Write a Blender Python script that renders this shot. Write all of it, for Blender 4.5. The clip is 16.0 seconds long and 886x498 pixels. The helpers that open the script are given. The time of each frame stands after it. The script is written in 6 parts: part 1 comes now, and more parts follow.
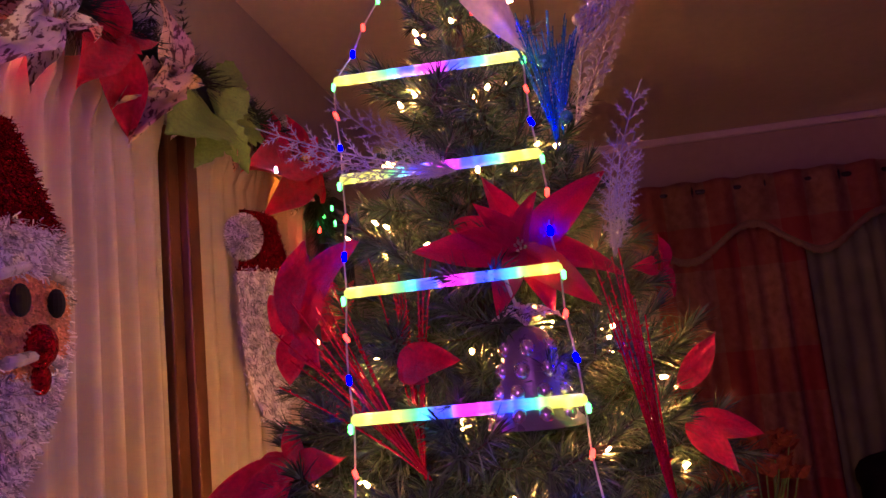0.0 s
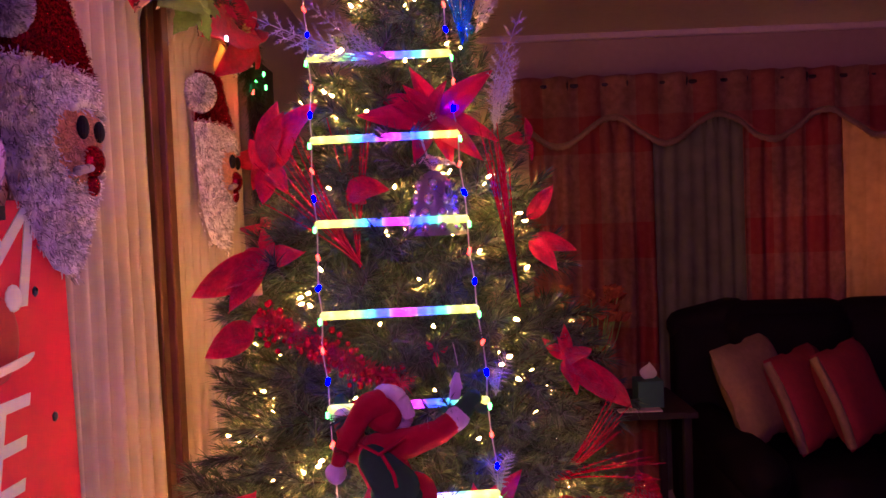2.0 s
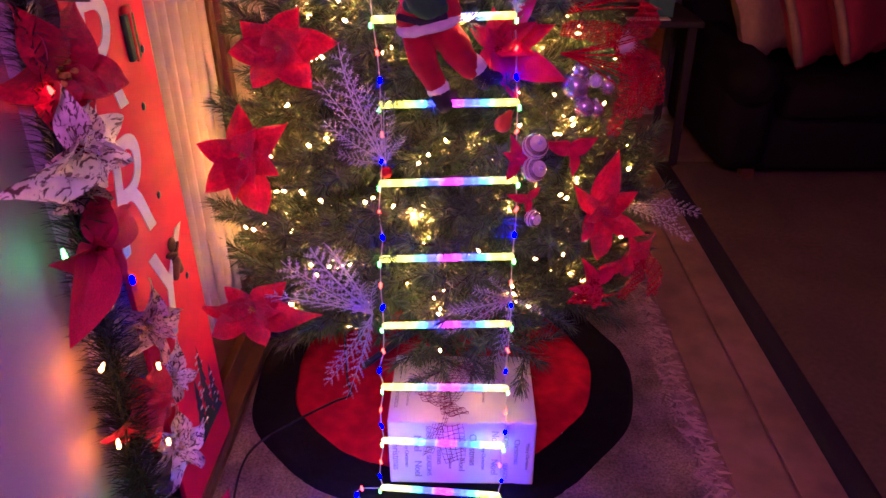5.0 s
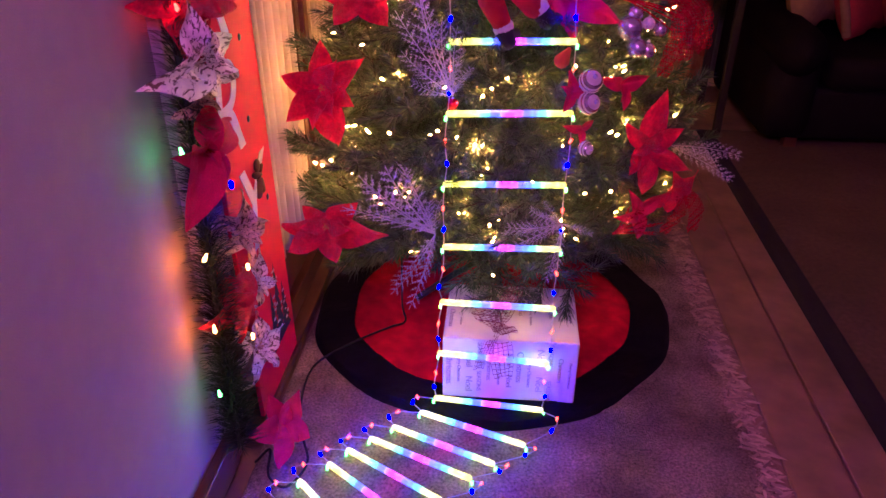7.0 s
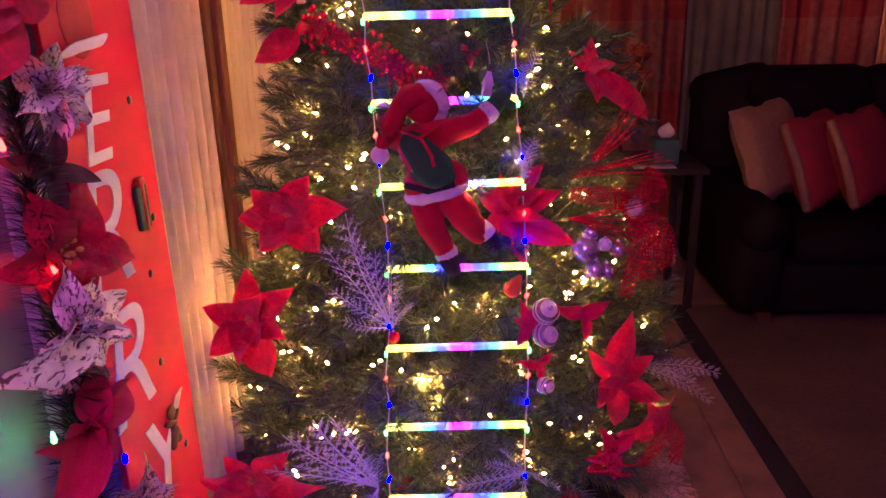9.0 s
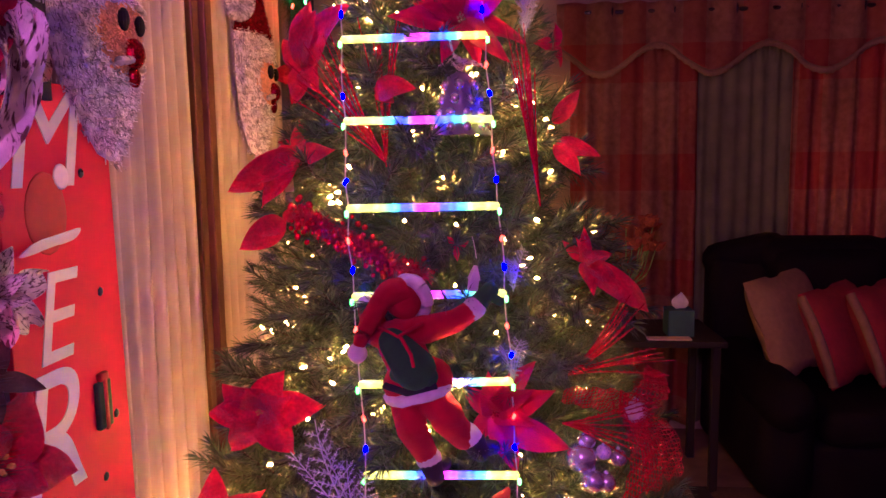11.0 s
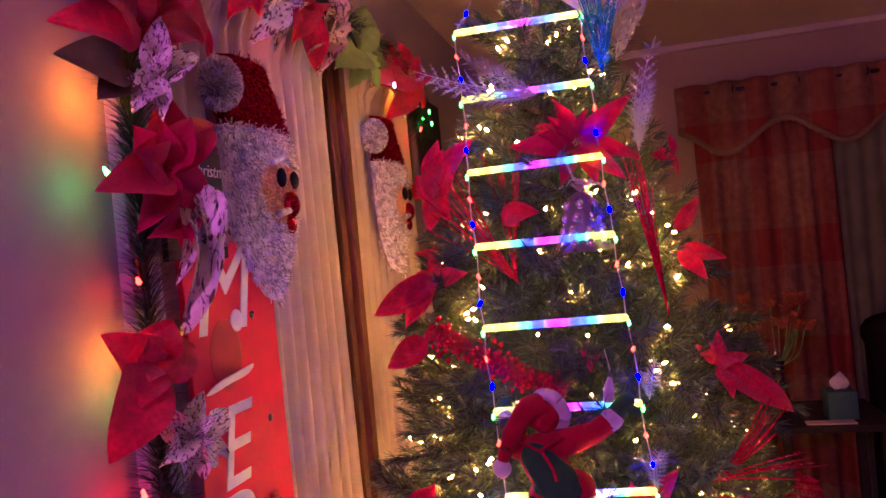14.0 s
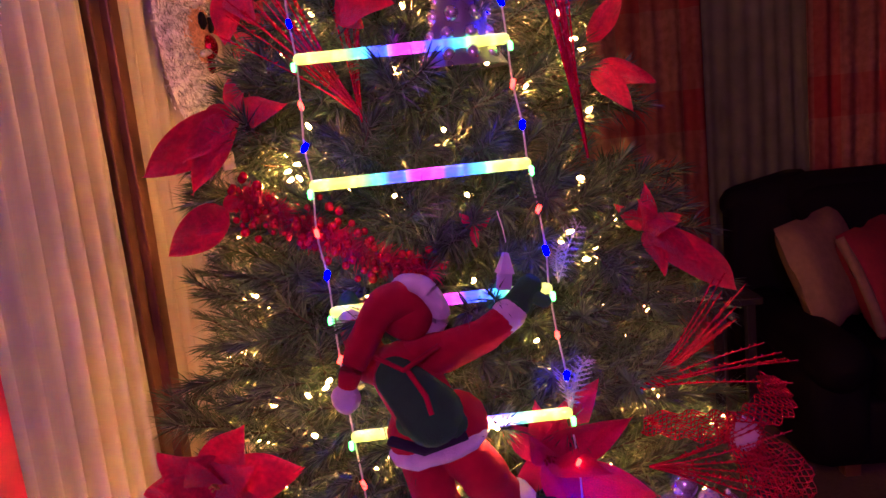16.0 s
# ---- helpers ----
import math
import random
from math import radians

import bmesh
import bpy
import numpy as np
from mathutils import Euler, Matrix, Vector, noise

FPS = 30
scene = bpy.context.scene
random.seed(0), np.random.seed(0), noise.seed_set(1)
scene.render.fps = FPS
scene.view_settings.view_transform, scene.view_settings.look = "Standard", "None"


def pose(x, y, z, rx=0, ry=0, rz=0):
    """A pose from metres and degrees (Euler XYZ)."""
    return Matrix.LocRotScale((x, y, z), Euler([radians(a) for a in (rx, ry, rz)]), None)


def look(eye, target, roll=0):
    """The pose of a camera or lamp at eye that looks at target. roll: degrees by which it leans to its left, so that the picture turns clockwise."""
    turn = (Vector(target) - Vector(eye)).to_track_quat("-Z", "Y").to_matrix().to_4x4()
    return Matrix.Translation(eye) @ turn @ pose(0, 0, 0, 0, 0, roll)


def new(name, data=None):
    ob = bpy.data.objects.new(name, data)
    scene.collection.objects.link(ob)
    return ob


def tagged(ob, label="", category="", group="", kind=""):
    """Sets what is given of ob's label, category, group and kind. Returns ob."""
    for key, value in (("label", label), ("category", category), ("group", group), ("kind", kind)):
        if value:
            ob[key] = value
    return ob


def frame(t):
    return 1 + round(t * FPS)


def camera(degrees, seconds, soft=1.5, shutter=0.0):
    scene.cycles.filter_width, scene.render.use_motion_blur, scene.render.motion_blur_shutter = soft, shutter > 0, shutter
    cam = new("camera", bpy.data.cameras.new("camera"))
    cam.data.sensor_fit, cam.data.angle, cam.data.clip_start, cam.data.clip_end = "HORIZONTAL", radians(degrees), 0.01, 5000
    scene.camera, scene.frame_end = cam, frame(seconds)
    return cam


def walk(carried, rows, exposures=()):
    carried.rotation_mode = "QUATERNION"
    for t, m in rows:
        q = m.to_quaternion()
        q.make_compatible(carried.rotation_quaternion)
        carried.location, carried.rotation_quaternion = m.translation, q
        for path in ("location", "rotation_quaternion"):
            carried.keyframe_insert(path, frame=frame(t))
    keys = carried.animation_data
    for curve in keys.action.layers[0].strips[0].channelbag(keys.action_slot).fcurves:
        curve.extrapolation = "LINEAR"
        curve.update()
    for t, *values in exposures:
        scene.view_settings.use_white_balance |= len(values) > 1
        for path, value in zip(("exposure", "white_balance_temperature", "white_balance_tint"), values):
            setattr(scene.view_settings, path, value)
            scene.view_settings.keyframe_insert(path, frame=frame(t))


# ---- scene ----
cam = camera(62.0, 16.0)
PATH = [
    (0, (0.034, 0.19, 1.633), (-0.292, 2.143, 1.909), -5.4),
    (0.5, (-0.03, -0.041, 1.652), (-0.182, 1.929, 1.965), -3.9),
    (1, (-0.094, -0.136, 1.655), (-0.131, 1.844, 1.93), -2.9),
    (1.5, (-0.048, -0.217, 1.613), (-0.071, 1.778, 1.744), -2.3),
    (2, (0.013, -0.279, 1.561), (-0.023, 1.719, 1.484), -2.1),
    (2.5, (0.043, -0.317, 1.505), (-0.016, 1.653, 1.165), -2.1),
    (3, (0.048, -0.336, 1.446), (-0.017, 1.575, 0.857), -2.1),
    (3.5, (0.048, -0.362, 1.403), (-0.019, 1.483, 0.634), -1.7),
    (4, (0.042, -0.392, 1.38), (-0.023, 1.398, 0.489), -1.2),
    (4.5, (0.026, -0.419, 1.375), (-0.042, 1.349, 0.444), -0.7),
    (5, (-0.022, -0.496, 1.368), (-0.082, 1.263, 0.417), -0.4),
    (5.2, (-0.039, -0.532, 1.375), (-0.1, 1.212, 0.398), -0.1),
    (7.3, (-0.067, -0.701, 1.325), (-0.223, 1.029, 0.335), 0.1),
    (7.5, (-0.068, -0.683, 1.336), (-0.201, 1.076, 0.395), -0.1),
    (7.8, (-0.048, -0.651, 1.360), (-0.160, 1.152, 0.501), -0.6),
    (8, (-0.048, -0.624, 1.356), (-0.145, 1.209, 0.562), -0.7),
    (8.5, (-0.022, -0.530, 1.377), (-0.124, 1.341, 0.678), -1.3),
    (8.6, (-0.021, -0.509, 1.386), (-0.118, 1.368, 0.702), -1.2),
    (10.8, (0.051, -0.305, 1.47), (-0.089, 1.669, 1.181), -0.6),
    (11, (0.053, -0.327, 1.481), (-0.105, 1.653, 1.25), -0.7),
    (11.5, (0.065, -0.382, 1.533), (-0.149, 1.605, 1.449), -1.2),
    (12, (0.079, -0.405, 1.56), (-0.214, 1.574, 1.563), -1.9),
    (12.5, (0.08, -0.417, 1.563), (-0.351, 1.535, 1.612), -2.8),
    (13, (0.073, -0.431, 1.578), (-0.446, 1.498, 1.674), -3.7),
    (13.5, (0.06, -0.436, 1.59), (-0.462, 1.492, 1.674), -4.6),
    (14, (0.076, -0.417, 1.564), (-0.429, 1.518, 1.565), -5.3),
    (14.5, (0.067, -0.335, 1.509), (-0.347, 1.613, 1.326), -4.7),
    (15, (0.028, -0.154, 1.473), (-0.165, 1.819, 1.205), -4.3),
    (15.5, (-0.017, 0.004, 1.464), (-0.047, 1.978, 1.139), -4.6),
    (16, (-0.02, 0.087, 1.458), (-0.129, 2.057, 1.132), -5.7),
]
walk(cam, [(t, look(eye, target, roll)) for t, eye, target, roll in PATH], [(0.0, 1.17, 5300, 40), (0.5, 1.47, 5300, 40), (1.5, 1.74, 5300, 40), (3.5, 2.01, 5300, 40), (8.5, 2.07, 5300, 40), (12.0, 2.04, 5300, 40), (13.5, 1.97, 5300, 40), (15.0, 1.77, 5300, 40), (16.0, 1.70, 5300, 40)])

# ---- world, exposure ----
world = bpy.data.worlds.new("night")
scene.world = world
world.use_nodes = True
world.node_tree.nodes["Background"].inputs[0].default_value = (0.02, 0.025, 0.05, 1)
world.node_tree.nodes["Background"].inputs[1].default_value = 0.15


def point_lamp(name, place, colour, watts, radius=0.012):
    data = bpy.data.lights.new(name, "POINT")
    data.color, data.energy, data.shadow_soft_size = colour, watts, radius
    ob = new(name, data)
    ob.location = place
    return ob


# dim pink fill added behind the camera, unseen, with no fixture of its own
room_fill = point_lamp("rear_fill_light", (-0.22, -1.5, 2.22), (1.0, 0.23, 0.88), 14.5, 0.14)

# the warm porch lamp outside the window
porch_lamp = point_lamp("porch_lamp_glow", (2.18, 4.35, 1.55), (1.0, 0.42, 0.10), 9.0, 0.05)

# ---- materials ----


def links(m):
    return m.node_tree.nodes, m.node_tree.links


def mat(name, colour, rough=0.6, metal=0.0, vary=0.25, scale=30.0, fine=400.0, bump=0.15, second=None, mix_scale=4.0,
        island=0.0, sheen=0.0, spec=0.5, coat=0.0, bump_dist=0.002, translucent=0.0):
    """A procedural surface: colour varied at two scales, relief, roughness."""
    m = bpy.data.materials.new(name)
    m.use_nodes = True
    n, l = links(m)
    b = n["Principled BSDF"]
    tc = n.new("ShaderNodeTexCoord")
    big = n.new("ShaderNodeTexNoise")
    big.inputs["Scale"].default_value = mix_scale
    big.inputs["Detail"].default_value = 3
    mid = n.new("ShaderNodeTexNoise")
    mid.inputs["Scale"].default_value = scale
    mid.inputs["Detail"].default_value = 5
    small = n.new("ShaderNodeTexNoise")
    small.inputs["Scale"].default_value = fine
    small.inputs["Detail"].default_value = 2
    for t in (big, mid, small):
        l.new(tc.outputs["Object"], t.inputs["Vector"])
    two = n.new("ShaderNodeMix")
    two.data_type = "RGBA"
    c2 = second or tuple(c * (1 - vary) for c in colour)
    two.inputs[6].default_value = (*colour, 1)
    two.inputs[7].default_value = (*c2, 1)
    ramp = n.new("ShaderNodeMapRange")
    ramp.inputs[1].default_value, ramp.inputs[2].default_value = 0.35, 0.65
    l.new(big.outputs["Fac"], ramp.inputs[0])
    l.new(ramp.outputs[0], two.inputs[0])
    hsv = n.new("ShaderNodeHueSaturation")
    val = n.new("ShaderNodeMapRange")
    val.inputs[1].default_value, val.inputs[2].default_value = 0.25, 0.75
    val.inputs[3].default_value, val.inputs[4].default_value = 1 - vary, 1 + vary
    l.new(mid.outputs["Fac"], val.inputs[0])
    if island:
        geo = n.new("ShaderNodeNewGeometry")
        r = n.new("ShaderNodeMapRange")
        r.inputs[3].default_value, r.inputs[4].default_value = 1 - island, 1 + island
        l.new(geo.outputs["Random Per Island"], r.inputs[0])
        mul = n.new("ShaderNodeMath")
        mul.operation = "MULTIPLY"
        l.new(r.outputs[0], mul.inputs[0])
        l.new(val.outputs[0], mul.inputs[1])
        l.new(mul.outputs[0], hsv.inputs["Value"])
    else:
        l.new(val.outputs[0], hsv.inputs["Value"])
    l.new(two.outputs[2], hsv.inputs["Color"])
    l.new(hsv.outputs[0], b.inputs["Base Color"])
    rr = n.new("ShaderNodeMapRange")
    rr.inputs[3].default_value, rr.inputs[4].default_value = max(0.02, rough - 0.1), min(1, rough + 0.1)
    l.new(mid.outputs["Fac"], rr.inputs[0])
    l.new(rr.outputs[0], b.inputs["Roughness"])
    b.inputs["Metallic"].default_value = metal
    b.inputs["Specular IOR Level"].default_value = spec
    b.inputs["Sheen Weight"].default_value = sheen
    b.inputs["Coat Weight"].default_value = coat
    if bump:
        add = n.new("ShaderNodeMath")
        l.new(mid.outputs["Fac"], add.inputs[0])
        l.new(small.outputs["Fac"], add.inputs[1])
        bp = n.new("ShaderNodeBump")
        bp.inputs["Strength"].default_value = bump
        bp.inputs["Distance"].default_value = bump_dist
        l.new(add.outputs[0], bp.inputs["Height"])
        l.new(bp.outputs[0], b.inputs["Normal"])
    if translucent:
        out = n["Material Output"]
        tr = n.new("ShaderNodeBsdfTranslucent")
        l.new(hsv.outputs[0], tr.inputs["Color"])
        mx = n.new("ShaderNodeMixShader")
        mx.inputs[0].default_value = translucent
        l.new(b.outputs[0], mx.inputs[1])
        l.new(tr.outputs[0], mx.inputs[2])
        l.new(mx.outputs[0], out.inputs["Surface"])
    return m


def glow(name, colour, strength):
    m = bpy.data.materials.new(name)
    m.use_nodes = True
    b = links(m)[0]["Principled BSDF"]
    b.inputs["Base Color"].default_value = (*[0.05 + 0.5 * c for c in colour], 1)
    b.inputs["Roughness"].default_value = 0.3
    b.inputs["Emission Color"].default_value = (*colour, 1)
    b.inputs["Emission Strength"].default_value = strength
    return m


def glitter(name, colour, second, rough=0.25, metal=0.8, scale=900.0):
    """Sparkling flakes: every small cell has its own tilt and tint."""
    m = bpy.data.materials.new(name)
    m.use_nodes = True
    n, l = links(m)
    b = n["Principled BSDF"]
    tc = n.new("ShaderNodeTexCoord")
    v = n.new("ShaderNodeTexVoronoi")
    v.inputs["Scale"].default_value = scale
    l.new(tc.outputs["Object"], v.inputs["Vector"])
    mx = n.new("ShaderNodeMix")
    mx.data_type = "RGBA"
    mx.inputs[6].default_value, mx.inputs[7].default_value = (*colour, 1), (*second, 1)
    sep = n.new("ShaderNodeSeparateColor")
    l.new(v.outputs["Color"], sep.inputs[0])
    l.new(sep.outputs[0], mx.inputs[0])
    l.new(mx.outputs[2], b.inputs["Base Color"])
    bp = n.new("ShaderNodeBump")
    bp.inputs["Strength"].default_value = 0.7
    bp.inputs["Distance"].default_value = 0.001
    l.new(sep.outputs[1], bp.inputs["Height"])
    l.new(bp.outputs[0], b.inputs["Normal"])
    b.inputs["Metallic"].default_value, b.inputs["Roughness"].default_value = metal, rough
    return m


def rung_glow():
    """Milky tube, lit from inside by a row of coloured diodes."""
    m = bpy.data.materials.new("lit_tube")
    m.use_nodes = True
    n, l = links(m)
    b = n["Principled BSDF"]
    tc = n.new("ShaderNodeTexCoord")
    sep = n.new("ShaderNodeSeparateXYZ")
    l.new(tc.outputs["Object"], sep.inputs[0])
    mr = n.new("ShaderNodeMapRange")
    mr.inputs[1].default_value, mr.inputs[2].default_value = -0.1375, 0.1375
    l.new(sep.outputs[0], mr.inputs[0])
    ramp = n.new("ShaderNodeValToRGB")
    el = ramp.color_ramp.elements
    Y, G, B, C, M = (0.55, 0.52, 0.02), (0.06, 0.6, 0.12), (0.03, 0.08, 1), (0.03, 0.38, 0.7), (1, 0.03, 0.75)
    stops = [(0.0, Y), (0.19, Y), (0.27, G), (0.33, C), (0.36, B), (0.43, B), (0.48, M), (0.57, M), (0.62, B), (0.71, B), (0.75, C), (0.80, G), (0.87, Y), (1.0, Y)]
    while len(el) < len(stops):
        el.new(0.5)
    for e, (p, c) in zip(el, stops):
        e.position = p
    for e, (p, c) in zip(el, stops):
        e.color = (*c, 1)
    l.new(mr.outputs[0], ramp.inputs[0])
    sn = n.new("ShaderNodeMath")
    sn.operation = "MULTIPLY"
    sn.inputs[1].default_value = 8.0
    l.new(mr.outputs[0], sn.inputs[0])
    fr = n.new("ShaderNodeMath")
    fr.operation = "PINGPONG"
    fr.inputs[1].default_value = 0.5
    l.new(sn.outputs[0], fr.inputs[0])
    st = n.new("ShaderNodeMapRange")
    st.interpolation_type = "SMOOTHSTEP"
    st.inputs[1].default_value, st.inputs[2].default_value = 0.28, 0.5
    st.inputs[3].default_value, st.inputs[4].default_value = RUNG * 0.8, RUNG * 2.0
    l.new(fr.outputs[0], st.inputs[0])
    l.new(ramp.outputs[0], b.inputs["Emission Color"])
    l.new(st.outputs[0], b.inputs["Emission Strength"])
    b.inputs["Base Color"].default_value = (0.5, 0.5, 0.5, 1)
    b.inputs["Roughness"].default_value = 0.35
    return m


def printed_leaf(name, colour, ink):
    """Shiny cloth leaf with dark wrinkled veins running along it."""
    m = mat(name, colour, 0.42, metal=0.1, vary=0.15, scale=9, fine=60, bump=0.4, bump_dist=0.002)
    n, l = links(m)
    b = n["Principled BSDF"]
    old = b.inputs["Base Color"].links[0].from_socket
    tc = n.new("ShaderNodeTexCoord")
    mp = n.new("ShaderNodeMapping")
    mp.inputs["Scale"].default_value = (1.0, 2.2, 2.2)
    l.new(tc.outputs["Object"], mp.inputs[0])
    t = n.new("ShaderNodeTexNoise")
    t.inputs["Scale"].default_value, t.inputs["Detail"].default_value, t.inputs["Distortion"].default_value = 4.5, 5, 1.6
    l.new(mp.outputs[0], t.inputs["Vector"])
    r = n.new("ShaderNodeMapRange")
    r.inputs[1].default_value, r.inputs[2].default_value = 0.52, 0.59
    l.new(t.outputs["Fac"], r.inputs[0])
    mx = n.new("ShaderNodeMix")
    mx.data_type = "RGBA"
    l.new(r.outputs[0], mx.inputs[0])
    l.new(old, mx.inputs[6])
    mx.inputs[7].default_value = (*ink, 1)
    l.new(mx.outputs[2], b.inputs["Base Color"])
    return m


def plaid():
    """Woven check of dull red and beige."""
    m = mat("plaid_cloth", (0.34, 0.17, 0.105), 0.85, vary=0.25, scale=30, bump=0.2, spec=0.2, translucent=0.3)
    n, l = links(m)
    b = n["Principled BSDF"]
    old = b.inputs["Base Color"].links[0].from_socket
    tc = n.new("ShaderNodeTexCoord")
    sep = n.new("ShaderNodeSeparateXYZ")
    l.new(tc.outputs["Object"], sep.inputs[0])
    facs = []
    for k, period, off, share in ((0, 0.30, 0.615, 0.31), (2, 0.56, 0.54, 0.33)):
        a = n.new("ShaderNodeMath")
        a.operation = "ADD"
        a.inputs[1].default_value = off
        l.new(sep.outputs[k], a.inputs[0])
        p = n.new("ShaderNodeMath")
        p.operation = "PINGPONG"
        p.inputs[1].default_value = period / 2
        l.new(a.outputs[0], p.inputs[0])
        q = n.new("ShaderNodeMath")
        q.operation = "GREATER_THAN"
        q.inputs[1].default_value = period * share
        l.new(p.outputs[0], q.inputs[0])
        facs.append(q)
    s = n.new("ShaderNodeMath")
    s.operation = "ADD"
    l.new(facs[0].outputs[0], s.inputs[0])
    l.new(facs[1].outputs[0], s.inputs[1])
    h = n.new("ShaderNodeMath")
    h.operation = "MULTIPLY"
    h.inputs[1].default_value = 0.37
    l.new(s.outputs[0], h.inputs[0])
    mx = n.new("ShaderNodeMix")
    mx.data_type = "RGBA"
    l.new(h.outputs[0], mx.inputs[0])
    l.new(old, mx.inputs[6])
    mx.inputs[7].default_value = (0.30, 0.022, 0.022, 1)
    l.new(mx.outputs[2], b.inputs["Base Color"])
    l.new(mx.outputs[2], n["Translucent BSDF"].inputs["Color"])
    return m


RUNG = 1.1
GARLAND_LIGHT = 0.40
WALL = mat("wall_paint", (0.37, 0.32, 0.34), 0.75, vary=0.05, scale=25, bump=0.25, mix_scale=2, bump_dist=0.003)
CEIL = mat("ceiling_paint", (0.60, 0.50, 0.46), 0.85, vary=0.06, scale=35, bump=0.4, mix_scale=1.5, bump_dist=0.004)
BROWN = mat("stained_wood", (0.14, 0.055, 0.022), 0.4, vary=0.35, scale=9, fine=150, bump=0.15)
CURTAIN = mat("cream_curtain", (0.56, 0.49, 0.44), 0.9, vary=0.09, scale=14, fine=900, bump=0.2, spec=0.2, translucent=0.05)
CARPET = mat("tan_shag_pile", (0.60, 0.45, 0.34), 0.95, vary=0.55, scale=150, fine=420, bump=1.0, mix_scale=6, bump_dist=0.02, spec=0.1)
RUG2 = mat("worn_brown_pile", (0.11, 0.068, 0.040), 0.95, vary=0.3, scale=60, fine=500, bump=0.6, mix_scale=3, bump_dist=0.006)
BLACKRUG = mat("black_rug_border", (0.012, 0.011, 0.012), 0.95, vary=0.3, scale=80, bump=0.5)
FLOORWOOD = mat("floor_boards", (0.26, 0.16, 0.105), 0.5, vary=0.3, scale=12, fine=180, bump=0.12)
NEEDLE = mat("green_needles", (0.040, 0.082, 0.037), 0.36, vary=0.3, scale=20, bump=0, island=0.8, second=(0.052, 0.090, 0.042))
DARKNEEDLE = mat("dark_green_needles", (0.016, 0.035, 0.016), 0.45, vary=0.3, scale=20, bump=0, island=0.6)
BARK = mat("brown_trunk", (0.08, 0.05, 0.03), 0.8, vary=0.4, scale=40, bump=0.5)
WIRE = mat("green_wire", (0.02, 0.05, 0.025), 0.5, vary=0.1, bump=0)
CLEARWIRE = mat("pale_wire", (0.65, 0.62, 0.60), 0.35, vary=0.1, bump=0)
BLACKCORD = mat("black_cord", (0.008, 0.008, 0.008), 0.45, vary=0.1, bump=0)
RED = mat("red_velvet_petal", (0.82, 0.012, 0.050), 0.62, vary=0.30, scale=16, fine=260, bump=0.6, second=(0.50, 0.004, 0.028), mix_scale=2.2, spec=0.3, sheen=0.25, translucent=0.22, bump_dist=0.004)
CRIMSON = mat("crimson_glitter_petal", (0.52, 0.007, 0.060), 0.42, vary=0.4, scale=80, fine=900, bump=0.6, second=(0.62, 0.012, 0.085), spec=0.3, translucent=0.15)
PINKRED = mat("pink_red_petal", (0.68, 0.02, 0.07), 0.75, vary=0.2, scale=45, bump=0.3, spec=0.2, translucent=0.12)
SILVERLEAF = printed_leaf("silver_crinkled_leaf", (0.92, 0.86, 0.74), (0.13, 0.07, 0.05))
GOLDLEAF = printed_leaf("gold_crinkled_leaf", (0.72, 0.50, 0.32), (0.13, 0.06, 0.03))
GREENLEAF = mat("green_cloth_leaf", (0.20, 0.36, 0.07), 0.6, vary=0.25, scale=30, bump=0.4)
OLIVELEAF = mat("olive_brown_leaf", (0.10, 0.06, 0.03), 0.55, vary=0.35, scale=30, bump=0.4)
SILVER = glitter("silver_glitter", (0.92, 0.92, 0.97), (0.34, 0.40, 0.80), 0.25, 0.15, 500.0)
REDGLIT = glitter("red_glitter", (0.80, 0.015, 0.035), (0.36, 0.0, 0.02), 0.25, 0.4)
BLUEGLIT = glitter("blue_foil", (0.05, 0.25, 0.75), (0.1, 0.6, 0.75), 0.2, 0.8)
DARKGLIT = glitter("dark_silver_glitter", (0.82, 0.76, 0.78), (0.30, 0.26, 0.32), 0.3, 0.3)
YELLOW = mat("yellow_stamen", (0.75, 0.42, 0.06), 0.6, vary=0.3, bump=0)
RUNGMAT = rung_glow()
LEDS = {"red": glow("red_diode", (1, 0.025, 0.005), 5), "blue": glow("blue_diode", (0.001, 0.0028, 1), 75),
        "green": glow("green_diode", (0.05, 1, 0.06), 5), "orange": glow("orange_diode", (1, 0.35, 0.03), 9),
        "white": glow("white_diode", (0.8, 0.9, 1), 8)}
WARM = glow("warm_bulb", (1.0, 0.41, 0.055), 215)

# ---- builders ----


def mesh_ob(name, verts, faces, material, parent=None, label="", smooth=True, loc=None):
    me = bpy.data.meshes.new(name)
    me.from_pydata([tuple(v) for v in verts], [], faces)
    for m in (material if isinstance(material, (list, tuple)) else [material]):
        me.materials.append(m)
    if smooth:
        me.polygons.foreach_set("use_smooth", [True] * len(me.polygons))
    me.update()
    ob = new(name, me)
    if parent:
        ob.parent = parent
    if loc:
        ob.location = loc
    if label:
        tagged(ob, label)
    return ob


def part(name, bm, material, parent=None, label="", smooth=True):
    me = bpy.data.meshes.new(name)
    bm.to_mesh(me)
    bm.free()
    for m in (material if isinstance(material, (list, tuple)) else [material]):
        me.materials.append(m)
    if smooth:
        me.polygons.foreach_set("use_smooth", [True] * len(me.polygons))
    ob = new(name, me)
    if parent:
        ob.parent = parent
    if label:
        tagged(ob, label)
    return ob


def shared(name, me, parent, m):
    ob = new(name, me)
    ob.parent = parent
    ob.matrix_basis = m
    return ob


def thing(name, loc, label, category, group="", kind=""):
    ob = new(name)
    ob.empty_display_size = 0.05
    ob.location = loc
    return tagged(ob, label, category, group, kind)


